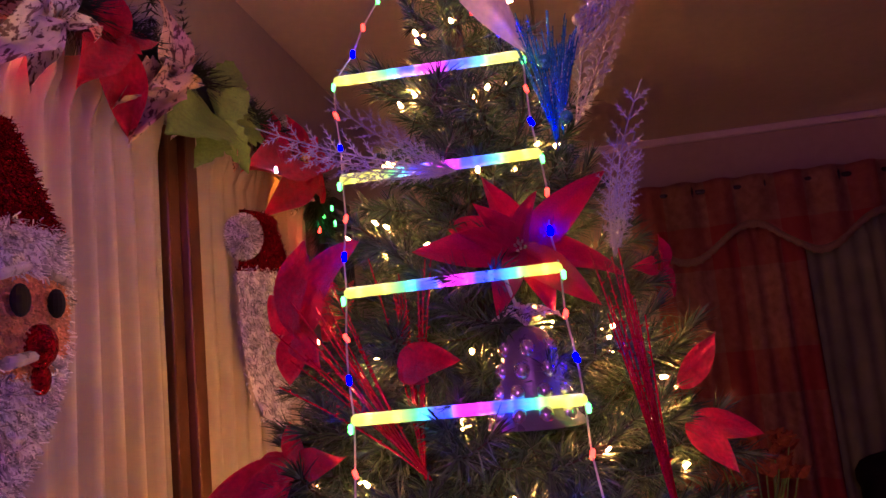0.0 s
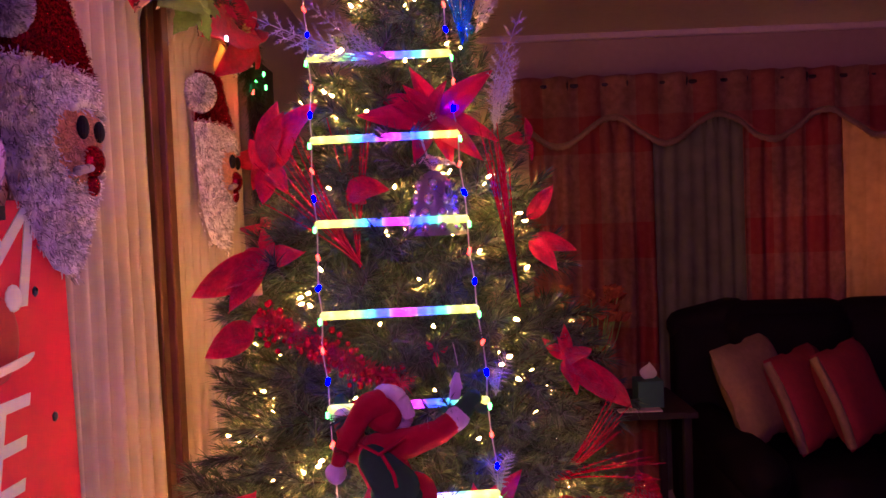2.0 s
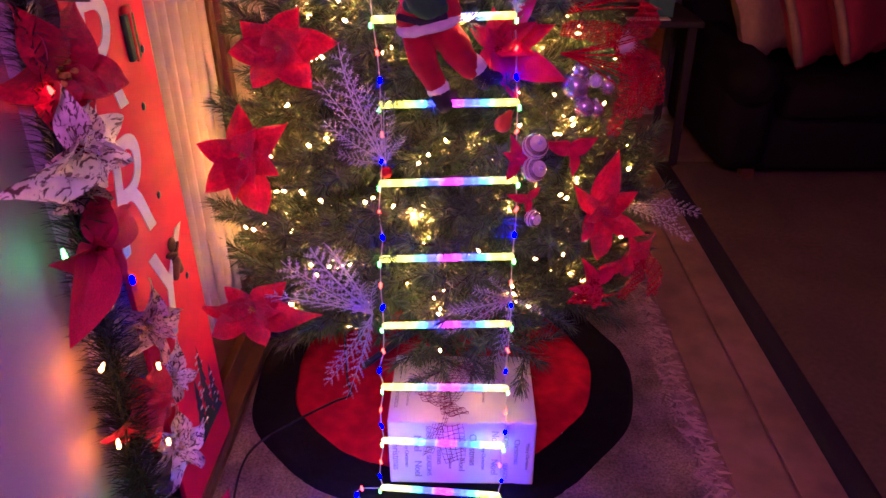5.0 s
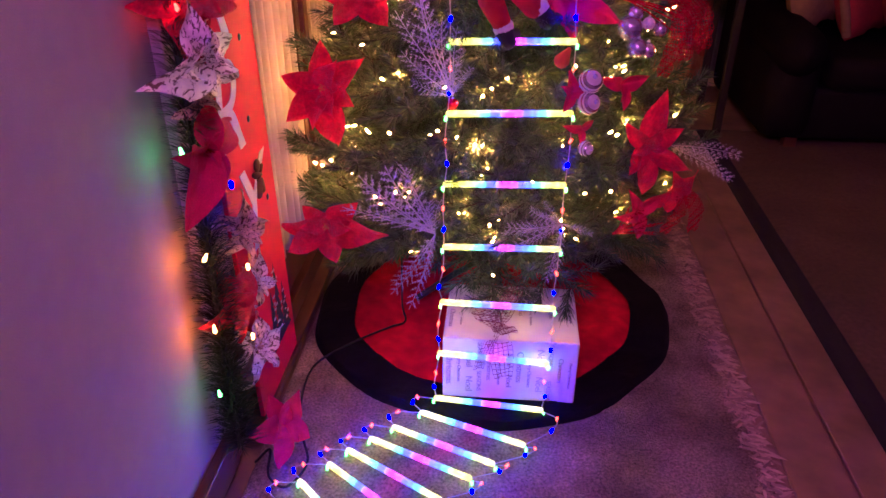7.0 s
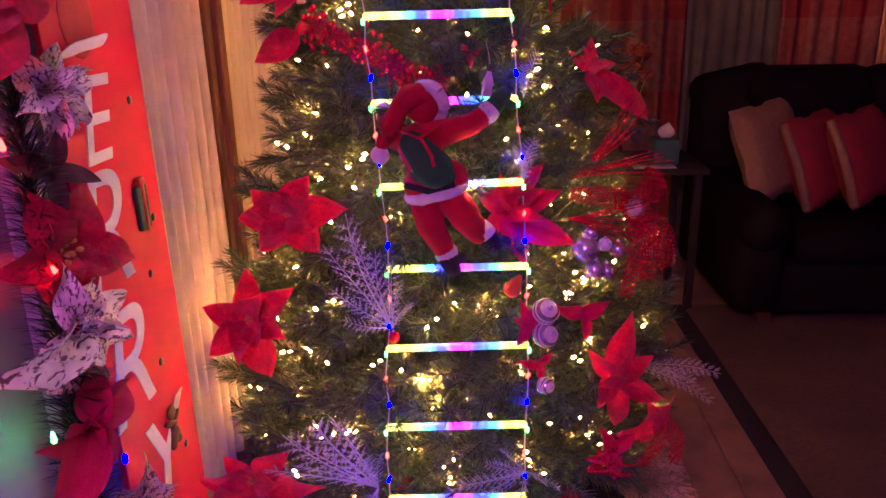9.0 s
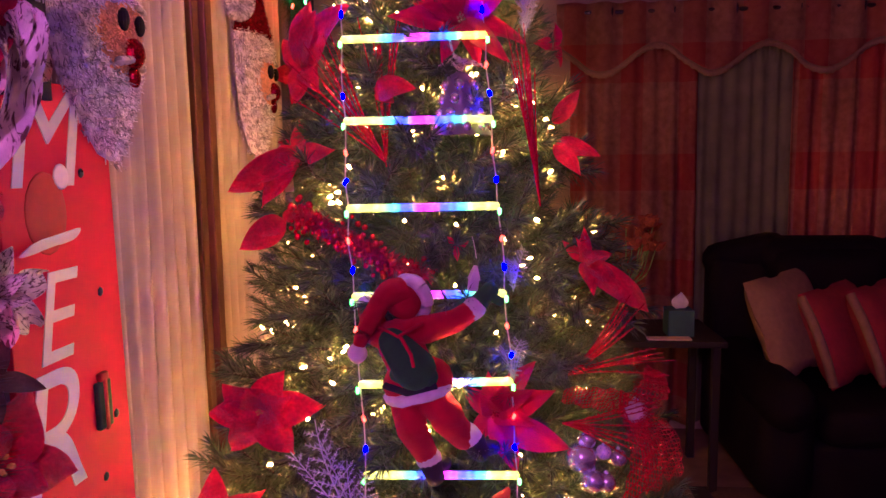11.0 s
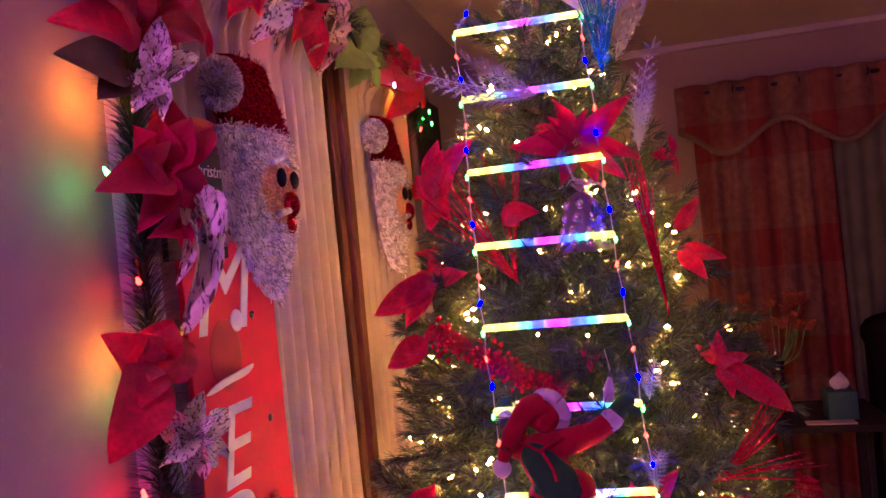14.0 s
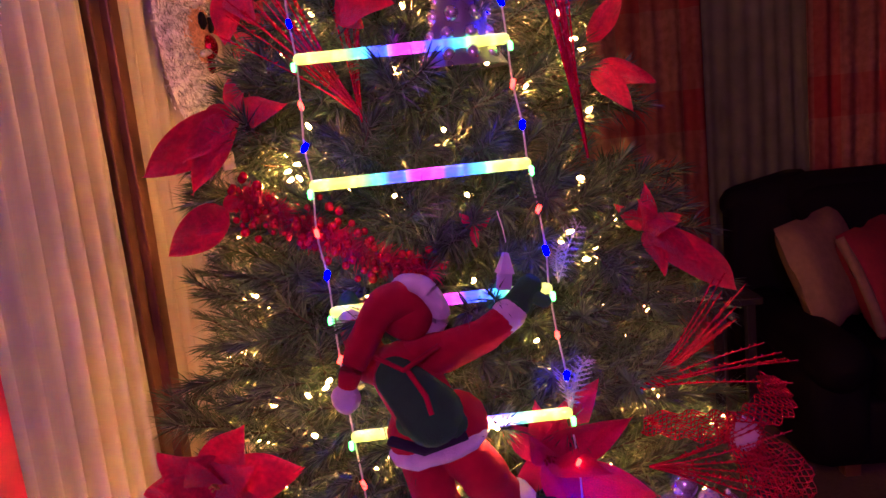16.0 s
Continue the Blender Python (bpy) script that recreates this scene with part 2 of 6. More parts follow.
def box(bm, x0, x1, y0, y1, z0, z1, bevel=0.0, mi=0):
    vs = [bm.verts.new((x, y, z)) for x in (x0, x1) for y in (y0, y1) for z in (z0, z1)]
    fs = [bm.faces.new([vs[i] for i in f]) for f in ((0, 1, 3, 2), (4, 6, 7, 5), (0, 4, 5, 1), (2, 3, 7, 6), (0, 2, 6, 4), (1, 5, 7, 3))]
    for f in fs:
        f.material_index = mi
    if bevel:
        es = list({e for f in fs for e in f.edges})
        r = bmesh.ops.bevel(bm, geom=es, offset=bevel, segments=2, affect="EDGES", profile=0.5)
        for f in r["faces"]:
            f.material_index = mi
    return bm


def bx(x0, x1, y0, y1, z0, z1, bevel=0.0):
    return box(bmesh.new(), x0, x1, y0, y1, z0, z1, bevel)


def frame_of(d):
    """Two unit vectors square to d."""
    d = Vector(d).normalized()
    a = d.orthogonal().normalized()
    return d, a, d.cross(a)


def capsule(bm, p0, p1, r0, r1, seg=12, mi=0, rings=3, squash=1.0):
    """A tapered limb with round ends."""
    p0, p1 = Vector(p0), Vector(p1)
    d, a, b = frame_of(p1 - p0)
    rows = []
    for k in range(rings + 1):
        t = math.pi / 2 * k / rings
        rows.append((p0 - d * r0 * math.cos(t), r0 * math.sin(t)))
    for k in range(rings + 1):
        t = math.pi / 2 * k / rings
        rows.append((p1 + d * r1 * math.sin(t), r1 * math.cos(t)))
    prev = None
    for c, r in rows:
        if r < 1e-6:
            r = 1e-4
        ring = [bm.verts.new(c + (a * math.cos(2 * math.pi * i / seg) + b * math.sin(2 * math.pi * i / seg) * squash) * r) for i in range(seg)]
        if prev:
            for i in range(seg):
                f = bm.faces.new((prev[i], prev[(i + 1) % seg], ring[(i + 1) % seg], ring[i]))
                f.material_index = mi
        prev = ring
    return bm


def ball(bm, c, r, mi=0, seg=14, scale=(1, 1, 1)):
    n0 = len(bm.verts)
    g = bmesh.ops.create_uvsphere(bm, u_segments=seg, v_segments=max(6, seg // 2 + 1), radius=r,
                                  matrix=Matrix.Translation(c) @ Matrix.Diagonal((*scale, 1)))
    for v in g["verts"]:
        for f in v.link_faces:
            f.material_index = mi
    return bm


def tube(bm, pts, r, seg=6, mi=0, closed=False, taper=None):
    """A round cord along points."""
    pts = [Vector(p) for p in pts]
    prev = None
    for i, p in enumerate(pts):
        d = (pts[min(i + 1, len(pts) - 1)] - pts[max(i - 1, 0)])
        if d.length < 1e-9:
            d = Vector((0, 0, 1))
        d.normalize()
        ref = Vector((0, 0, 1)) if abs(d.z) < 0.9 else Vector((1, 0, 0))
        a = d.cross(ref).normalized()
        b = d.cross(a)
        rr = r if taper is None else r + (taper - r) * i / (len(pts) - 1)
        ring = [bm.verts.new(p + (a * math.cos(2 * math.pi * k / seg) + b * math.sin(2 * math.pi * k / seg)) * rr) for k in range(seg)]
        if prev:
            for k in range(seg):
                bm.faces.new((prev[k], prev[(k + 1) % seg], ring[(k + 1) % seg], ring[k])).material_index = mi
        prev = ring
    return bm


def spline(pts, n=8):
    """Smooth points through the given ones."""
    P = [Vector(p) for p in pts]
    P = [2 * P[0] - P[1]] + P + [2 * P[-1] - P[-2]]
    out = []
    for i in range(1, len(P) - 2):
        for k in range(n):
            t = k / n
            a, b, c, d = P[i - 1], P[i], P[i + 1], P[i + 2]
            out.append(0.5 * (2 * b + (c - a) * t + (2 * a - 5 * b + 4 * c - d) * t * t + (3 * b - a - 3 * c + d) * t ** 3))
    out.append(P[-2])
    return out


def needles(points, dirs, length, width, rng, spread=(0.5, 1.1), per=10, verts=None, faces=None):
    """Thin bent blades round a line of points."""
    verts = [] if verts is None else verts
    faces = [] if faces is None else faces
    for p, d in zip(points, dirs):
        d, a, b = frame_of(d)
        for _ in range(per):
            th = rng.uniform(0, 2 * math.pi)
            out = a * math.cos(th) + b * math.sin(th)
            lean = rng.uniform(*spread)
            way = (out * math.sin(lean) + d * math.cos(lean)).normalized()
            L = length * rng.uniform(0.7, 1.15)
            side = way.cross(out + Vector((0.01, 0.02, 0.03)))
            if side.length < 1e-4:
                side = way.orthogonal()
            side = side.normalized() * width / 2
            base = p + out * 0.001
            tip = base + way * L + Vector((0, 0, -0.08 * L))
            i = len(verts)
            m = base + way * L * 0.55
            verts += [base - side, base + side, m + side * 0.9, tip, m - side * 0.9]
            faces += [(i, i + 1, i + 2, i + 4), (i + 4, i + 2, i + 3)]
    return verts, faces

# ---- setting ----
XW, CZ, YF = -0.69, 2.53, 3.72  # left wall, ceiling, far wall
Y0, Y1, DT = 0.62, 2.20, 2.12   # the glazed door's opening in the left wall


def setting(name, bm, material, label, category):
    return tagged(part(name, bm, material, smooth=False), label, category, kind="structure")


setting("floor", bx(-0.85, 3.8, -3.2, 3.9, -0.12, -0.012), FLOORWOOD, "dim brown wooden floor between the rugs", "floor")
setting("ceiling", bx(-0.85, 3.8, -3.2, 3.9, CZ, CZ + 0.1), CEIL, "textured off-white ceiling in dim reddish light", "ceiling")
bm = bmesh.new()
box(bm, XW - 0.14, XW, -3.2, Y0, 0, CZ)
box(bm, XW - 0.14, XW, Y1, YF, 0, CZ)
box(bm, XW - 0.14, XW, Y0, Y1, DT, CZ)
setting("wall_left", bm, WALL, "pale painted plaster wall round the glazed door", "wall")
bm = bmesh.new()
box(bm, -0.83, 0.55, YF, YF + 0.14, 0, CZ)
box(bm, 2.9, 3.8, YF, YF + 0.14, 0, CZ)
box(bm, 0.55, 2.9, YF, YF + 0.14, 0, 0.75)
box(bm, 0.55, 2.9, YF, YF + 0.14, 2.16, CZ)
setting("wall_far", bm, mat("beige_wall_paint", (0.36, 0.27, 0.21), 0.8, vary=0.06, scale=25, bump=0.25, mix_scale=2, bump_dist=0.003), "dim beige wall behind the sofa with a window", "wall")
setting("wall_right", bx(3.6, 3.74, -3.1, YF, 0, CZ), WALL, "plain painted wall", "wall")
setting("wall_back", bx(-0.83, 3.74, -3.2, -3.06, 0, CZ), WALL, "plain painted wall", "wall")
# ceiling batten and cornice
bm = bmesh.new()
tube(bm, [(0.02, 3.7, CZ - 0.001), (0.02, 0.9, CZ - 0.001), (0.02, -3.0, CZ - 0.001)], 0.005, 6)
setting("ceiling_seam", bm, mat("seam_shadow_gap", (0.25, 0.2, 0.18), 0.9, bump=0), "thin joint line in the ceiling boards", "trim")
setting("cornice", bx(XW, 3.6, YF - 0.03, YF, CZ - 0.035, CZ, 0.008), CEIL, "plain painted cornice", "trim")
bm = bmesh.new()
box(bm, XW, XW + 0.028, -3.0, Y0 - 0.07, 0, 0.095, 0.006)
box(bm, XW, XW + 0.028, Y1 + 0.07, YF, 0, 0.095, 0.006)
setting("baseboard", bm, BROWN, "dark stained wooden baseboard", "baseboard")

# the glazed door behind the curtains
door = thing("door_1", (-0.72, 1.41, 0), "brown wooden double door with curtained glass panes", "door", kind="structure")


def dpart(name, *b, bevel=0.004, material=BROWN, label=""):
    x0, x1, y0, y1, z0, z1 = b
    return part(name, bx(x0 + 0.72, x1 + 0.72, y0 - 1.41, y1 - 1.41, z0, z1, bevel), material, door, label, smooth=False)


dpart("door_casing", -0.70, -0.668, Y0 - 0.07, Y0, 0, DT + 0.07, material=WALL)
dpart("door_casing", -0.70, -0.668, Y1, Y1 + 0.07, 0, DT + 0.07, material=WALL)
dpart("meeting_stile", -0.745, -0.683, 1.435, 1.476, 0.03, DT - 0.01)
dpart("meeting_stile", -0.745, -0.668, 1.478, 1.522, 0.03, DT - 0.01)
dpart("stile", -0.76, -0.72, Y0, Y0 + 0.09, 0.03, DT - 0.01)
dpart("stile", -0.76, -0.72, Y1 - 0.09, Y1, 0.03, DT - 0.01)
for a, b in ((Y0 + 0.09, 1.435), (1.522, Y1 - 0.09)):
    dpart("bottom_rail", -0.76, -0.70, a, b, 0.03, 0.27)
    dpart("top_rail", -0.76, -0.72, a, b, DT - 0.10, DT - 0.01)
dpart("threshold", -0.82, -0.632, Y0 + 0.002, Y1 - 0.002, 0, 0.03)
dpart("bottom_moulding", -0.70, -0.672, Y0 + 0.003, Y1 - 0.003, 0.03, 0.10)
GLASS = bpy.data.materials.new("window_glass")
GLASS.use_nodes = True
gb = GLASS.node_tree.nodes["Principled BSDF"]
gb.inputs["Transmission Weight"].default_value, gb.inputs["Roughness"].default_value, gb.inputs["IOR"].default_value = 1.0, 0.02, 1.45
for a, b in ((Y0 + 0.09, 1.435), (1.522, Y1 - 0.09)):
    dpart("pane", -0.748, -0.742, a, b, 0.27, DT - 0.10, bevel=0, material=GLASS)
bm = bmesh.new()
capsule(bm, (0.05, 0.075, 0.955), (0.085, 0.075, 0.955), 0.011, 0.011)
capsule(bm, (0.083, 0.07, 0.955), (0.083, 0.145, 0.962), 0.008, 0.006)
part("door_handle", bm, mat("dark_bronze", (0.05, 0.035, 0.02), 0.35, 0.8, bump=0), door, "dark bronze lever handle")


def pleated(name, x, y0, y1, z0, z1, pleats, depth, material, label, axis="y", seed=1, ruffle=0.05, category="curtain"):
    """Hanging cloth with uneven folds; axis: the way along which it spreads."""
    rng = random.Random(seed)
    nu, nz = pleats * 10, 44
    ph = [rng.uniform(-0.5, 0.5) for _ in range(pleats + 2)]
    am = [rng.uniform(0.6, 1.2) for _ in range(pleats + 2)]
    verts, faces = [], []
    for iz in range(nz + 1):
        fz = iz / nz
        z = z0 + (z1 - z0) * fz
        for iu in range(nu + 1):
            u = iu / nu * pleats
            k = int(u)
            f = u - k
            a = am[k] * (1 - f) + am[k + 1] * f
            p = ph[k] * (1 - f) + ph[k + 1] * f
            wave = math.sin(2 * math.pi * u + p + 0.25 * math.sin(3 * fz + k))
            wave = math.copysign(abs(wave) ** 0.75, wave)
            off = depth * a * wave * (1 - 0.45 * fz)
            if fz > 0.955:
                off += 0.9 * depth * math.sin(14 * u + 9 * fz) + 0.012 * (fz - 0.955) / 0.045
            v = y0 + (y1 - y0) * iu / nu + 0.004 * math.sin(5 * fz + u)
            verts.append((x + off, v, z) if axis == "y" else (v, x + off, z))
    w = nu + 1
    for iz in range(nz):
        for iu in range(nu):
            i = iz * w + iu
            faces.append((i, i + 1, i + w + 1, i + w))
    ob = mesh_ob(name, verts, faces, material)
    s = ob.modifiers.new("thick", "SOLIDIFY")
    s.thickness = 0.002
    return tagged(ob, label, category)


pleated("curtain", -0.695, Y0 + 0.005, 1.428, 0.245, 2.135, 14, 0.021, CURTAIN, "cream pleated curtain gathered on a door pane", seed=3)
pleated("curtain", -0.695, 1.528, Y1 - 0.005, 0.245, 2.135, 11, 0.018, CURTAIN, "cream pleated curtain gathered on a door pane", seed=5)

# rugs
def slab(name, x0, x1, y0, y1, z0, z1, material, label, nx=60, ny=90, rough=0.004, seed=0):
    verts, faces = [], []
    for j in range(ny + 1):
        for i in range(nx + 1):
            x, y = x0 + (x1 - x0) * i / nx, y0 + (y1 - y0) * j / ny
            e = min(i, nx - i, j, ny - j)
            z = z1 + rough * noise.noise((x * 14, y * 14, seed)) + rough * 0.6 * noise.noise((x * 45, y * 45, seed)) if e else z0
            verts.append((x, y, z))
    for j in range(ny):
        for i in range(nx):
            k = j * (nx + 1) + i
            faces.append((k, k + 1, k + nx + 2, k + nx + 1))
    return tagged(mesh_ob(name, verts, faces, material), label, "rug")


slab("area_rug", -0.63, 0.60, -1.6, 2.6, -0.011, 0.0, CARPET, "light tan shag rug with a fringed edge", 150, 300, 0.005)
slab("area_rug", 0.985, 3.3, -1.5, 3.0, -0.011, 0.002, RUG2, "worn brown pile rug in front of the sofa", 60, 90, 0.003, 4)
slab("rug_border", 0.905, 0.99, -1.5, 3.0, -0.011, 0.004, BLACKRUG, "black binding along the edge of the brown rug", 6, 60, 0.002, 7)
setting("floor_strip", bx(0.64, 0.782, -3.0, 3.6, -0.0115, 0.0, 0.004), FLOORWOOD, "brown board strip beside the fringed rug", "floor")

setting("floor_strip", bx(0.790, 0.902, -3.0, 3.6, -0.0115, 0.001, 0.004), FLOORWOOD, "brown board strip beside the black rug edge", "floor")

# ---- christmas tree ----
TX, TY = -0.10, 1.33
PROFILE = [(0.20, 0.50), (0.40, 0.585), (0.62, 0.57), (0.90, 0.50), (1.24, 0.43), (1.59, 0.31), (1.85, 0.21), (2.03, 0.145), (2.20, 0.085), (2.36, 0.03)]


def tree_radius(z):
    for (za, ra), (zb, rb) in zip(PROFILE, PROFILE[1:]):
        if z <= zb:
            return ra + (rb - ra) * max(0, (z - za) / (zb - za))
    return 0.02


def branch_mesh(length, seed, material, needle=0.046, per=9):
    """A bough along +x: bent stem, side twigs and needles."""
    rng = random.Random(seed)
    verts, faces, bm = [], [], bmesh.new()
    stems = []
    main = [Vector((length * t, 0.02 * math.sin(3 * t + seed), 0.10 * length * t * t - 0.03 * length * t)) for t in [k / 12 for k in range(13)]]
    stems.append(main)
    k = 0.18
    side = 1
    while k < 0.93:
        i = int(k * 12)
        base = main[i].lerp(main[i + 1], k * 12 - i)
        tl = length * (0.20 + 0.24 * (1 - k)) * rng.uniform(0.8, 1.15)
        tl = max(0.06, min(tl, 0.17))
        ang = side * rng.uniform(0.55, 0.95)
        up = rng.uniform(-0.25, 0.55)
        way = Vector((math.cos(ang), math.sin(ang), up)).normalized()
        stems.append([base + way * tl * t + Vector((0, 0, 0.12 * tl * t * t)) for t in [q / 5 for q in range(6)]])
        side = -side
        k += 0.045 / length * rng.uniform(0.8, 1.2)
    for s in stems:
        tube(bm, s, 0.0022, 4, taper=0.001)
        n = max(4, int(sum((b - a).length for a, b in zip(s, s[1:])) / 0.010))
        pts, dirs = [], []
        for q in range(n):
            t = (q + 0.5) / n * (len(s) - 1)
            i = min(int(t), len(s) - 2)
            pts.append(s[i].lerp(s[i + 1], t - i))
            dirs.append(s[i + 1] - s[i])
        needles(pts, dirs, needle, 0.0023, rng, (0.45, 1.15), per, verts, faces)
        needles([s[-1]] * 2, [s[-1] - s[-2]] * 2, needle * 0.9, 0.0023, rng, (0.0, 0.6), per, verts, faces)
    me = bpy.data.meshes.new("branch")
    bm.verts.index_update()
    off = len(verts)
    verts += [v.co.copy() for v in bm.verts]
    nf = len(faces)
    faces += [[v.index + off for v in f.verts] for f in bm.faces]
    bm.free()
    me.from_pydata([tuple(v) for v in verts], [], faces)
    me.materials.append(material)
    me.materials.append(BARK)
    me.polygons.foreach_set("material_index", [0] * nf + [1] * (len(faces) - nf))
    me.update()
    return me


tree = thing("christmas_tree", (TX, TY, 0), "tall green artificial Christmas tree dressed with lights and flowers", "christmas tree")
bm = bmesh.new()
tube(bm, [(0, 0, 0.05 + 0.23 * k) for k in range(11)], 0.026, 10, taper=0.008)
part("trunk", bm, BARK, tree)
bm = bmesh.new()
for k in range(4):
    a = k * math.pi / 2 + 0.4
    tube(bm, [(0.02 * math.cos(a), 0.02 * math.sin(a), 0.14), (0.12 * math.cos(a), 0.12 * math.sin(a), 0.10), (0.24 * math.cos(a), 0.24 * math.sin(a), 0.035)], 0.010, 6)
part("stand", bm, WIRE, tree, "dark green metal tree stand")
LENGTHS = [0.12, 0.19, 0.27, 0.36, 0.46, 0.56]
BRANCHES = {L: [branch_mesh(L, 10 * i + k, NEEDLE) for k in range(2)] for i, L in enumerate(LENGTHS)}
rng = random.Random(5)
tips = []
z = 0.30
count = 0
while z < 2.30:
    R = tree_radius(z + 0.03)
    n = max(4, int(2 * math.pi * R / 0.125))
    a0 = rng.uniform(0, 6.28)
    for k in range(n):
        a = a0 + 2 * math.pi * (k + rng.uniform(-0.25, 0.25)) / n
        front = 1.0 - 0.16 * max(0, -math.sin(a))
        L = R * front * rng.uniform(0.88, 1.08) - 0.02
        best = min(LENGTHS, key=lambda q: abs(q - L))
        sc = max(0.6, L / best)
        m = pose(0, 0, z + rng.uniform(-0.03, 0.03), rng.uniform(-25, 25), rng.uniform(-14, 10), math.degrees(a)) @ Matrix.Diagonal((sc, min(1.15, max(0.9, sc)), 1, 1))
        shared("branch", rng.choice(BRANCHES[best]), tree, m)
        count += 1
        tips.append((m @ Vector((best * 0.97, 0, 0.06 * best))))
    z += 0.055 + 0.045 * min(1, R / 0.5)
for k in range(7):
    m = pose(0, 0, 2.20 + 0.02 * k, rng.uniform(-180, 180), -60 - rng.uniform(0, 22), k * 51)
    shared("branch", rng.choice(BRANCHES[0.12]), tree, m)

# warm string lights on the boughs
rng = random.Random(11)
bm = bmesh.new()
wire = bmesh.new()
z = 0.34
prev = None
bulb_places = []
while z < 2.28:
    R = tree_radius(z)
    n = max(3, int(2 * math.pi * R / 0.17))
    for k in range(n):
        a = 2 * math.pi * k / n + rng.uniform(-0.2, 0.2) + z * 7
        front = 1.0 - 0.16 * max(0, -math.sin(a))
        r = max(0.03, R * front * rng.uniform(0.62, 1.0) - 0.015)
        p = Vector((TX + r * math.cos(a), TY + r * math.sin(a), z + rng.uniform(-0.05, 0.05) + 0.03))
        if p.x < XW + 0.04:
            continue
        bulb_places.append(p)
        d = Vector((math.cos(a), math.sin(a), rng.uniform(-0.3, 1.2))).normalized()
        for q in range(rng.choice((1, 1, 2, 2))):
            w = p + q * Vector((rng.uniform(-0.022, 0.022), -0.006, rng.uniform(-0.018, 0.018)))
            capsule(bm, w, w + d * 0.006, 0.0030, 0.0018, 6, rings=2)
        base = p - d * 0.012
        capsule(wire, base, p - d * 0.003, 0.0032, 0.0032, 5, rings=1)
        if prev is not None and (prev - base).length < 0.3:
            mid = (prev + base) / 2 + Vector((rng.uniform(-0.02, 0.02), rng.uniform(-0.02, 0.02), -0.02))
            tube(wire, [prev, mid, base], 0.0012, 4)
        prev = base
    z += 0.10
string_lights = thing("string_lights", (0, 0, 0), "warm white mini lights on green wire wound through the tree", "string lights", kind="stuff")
part("bulbs", bm, WARM, string_lights, "lit warm white mini bulbs")
part("wire", wire, WIRE, string_lights)

# ---- ladder of light ----
LADDER = [((-0.272, 1.205, 2.045), (0.002, 1.222, 2.048)), ((-0.262, 1.165, 1.885), (0.013, 1.180, 1.889)), ((-0.252, 1.112, 1.72), (0.024, 1.128, 1.725)),
          ((-0.240, 1.065, 1.562), (0.035, 1.085, 1.563)), ((-0.228, 1.015, 1.40), (0.046, 1.035, 1.402)), ((-0.217, 0.99, 1.24), (0.058, 1.00, 1.245)),
          ((-0.206, 0.970, 1.08), (0.070, 0.978, 1.087)), ((-0.195, 0.945, 0.918), (0.080, 0.940, 0.926)), ((-0.195, 0.885, 0.772), (0.080, 0.882, 0.783)),
          ((-0.198, 0.848, 0.616), (0.077, 0.858, 0.620)), ((-0.198, 0.832, 0.459), (0.078, 0.850, 0.456)), ((-0.196, 0.765, 0.345), (0.072, 0.800, 0.318)),
          ((-0.202, 0.762, 0.194), (0.067, 0.785, 0.162)), ((-0.213, 0.758, 0.052), (0.063, 0.760, 0.030)),
          ((-0.247, 0.725, 0.030), (0.018, 0.640, 0.022)), ((-0.311, 0.678, 0.018), (-0.055, 0.575, 0.018)), ((-0.361, 0.633, 0.018), (-0.108, 0.525, 0.018)),
          ((-0.409, 0.590, 0.018), (-0.170, 0.455, 0.018)), ((-0.445, 0.541, 0.018), (-0.222, 0.380, 0.018)), ((-0.500, 0.482, 0.018), (-0.300, 0.295, 0.018)),
          ((-0.535, 0.42, 0.018), (-0.345, 0.222, 0.018))]
ladder = thing("ladder_light", (0, 0, 0), "multicoloured LED rope ladder hanging down the tree onto the rug", "ladder light")
bm = bmesh.new()
tube(bm, [(-0.1345 + 0.269 * k / 10, 0, 0) for k in range(11)], 0.0074, 12)
for s in (-1, 1):
    capsule(bm, (s * 0.131, 0, 0), (s * 0.1345, 0, 0), 0.0074, 0.0074, 12)
rung0 = part("rung", bm, RUNGMAT, ladder, "milky tube glowing yellow, green, blue and pink")
RUNGME = rung0.data


def along(a, b):
    d = (Vector(b) - Vector(a)).normalized()
    n = Vector((0, -0.35, 1))
    n = (n - d * n.dot(d)).normalized()
    return Matrix((( d.x, n.cross(d).x, n.x, 0), (d.y, n.cross(d).y, n.y, 0), (d.z, n.cross(d).z, n.z, 0), (0, 0, 0, 1)))


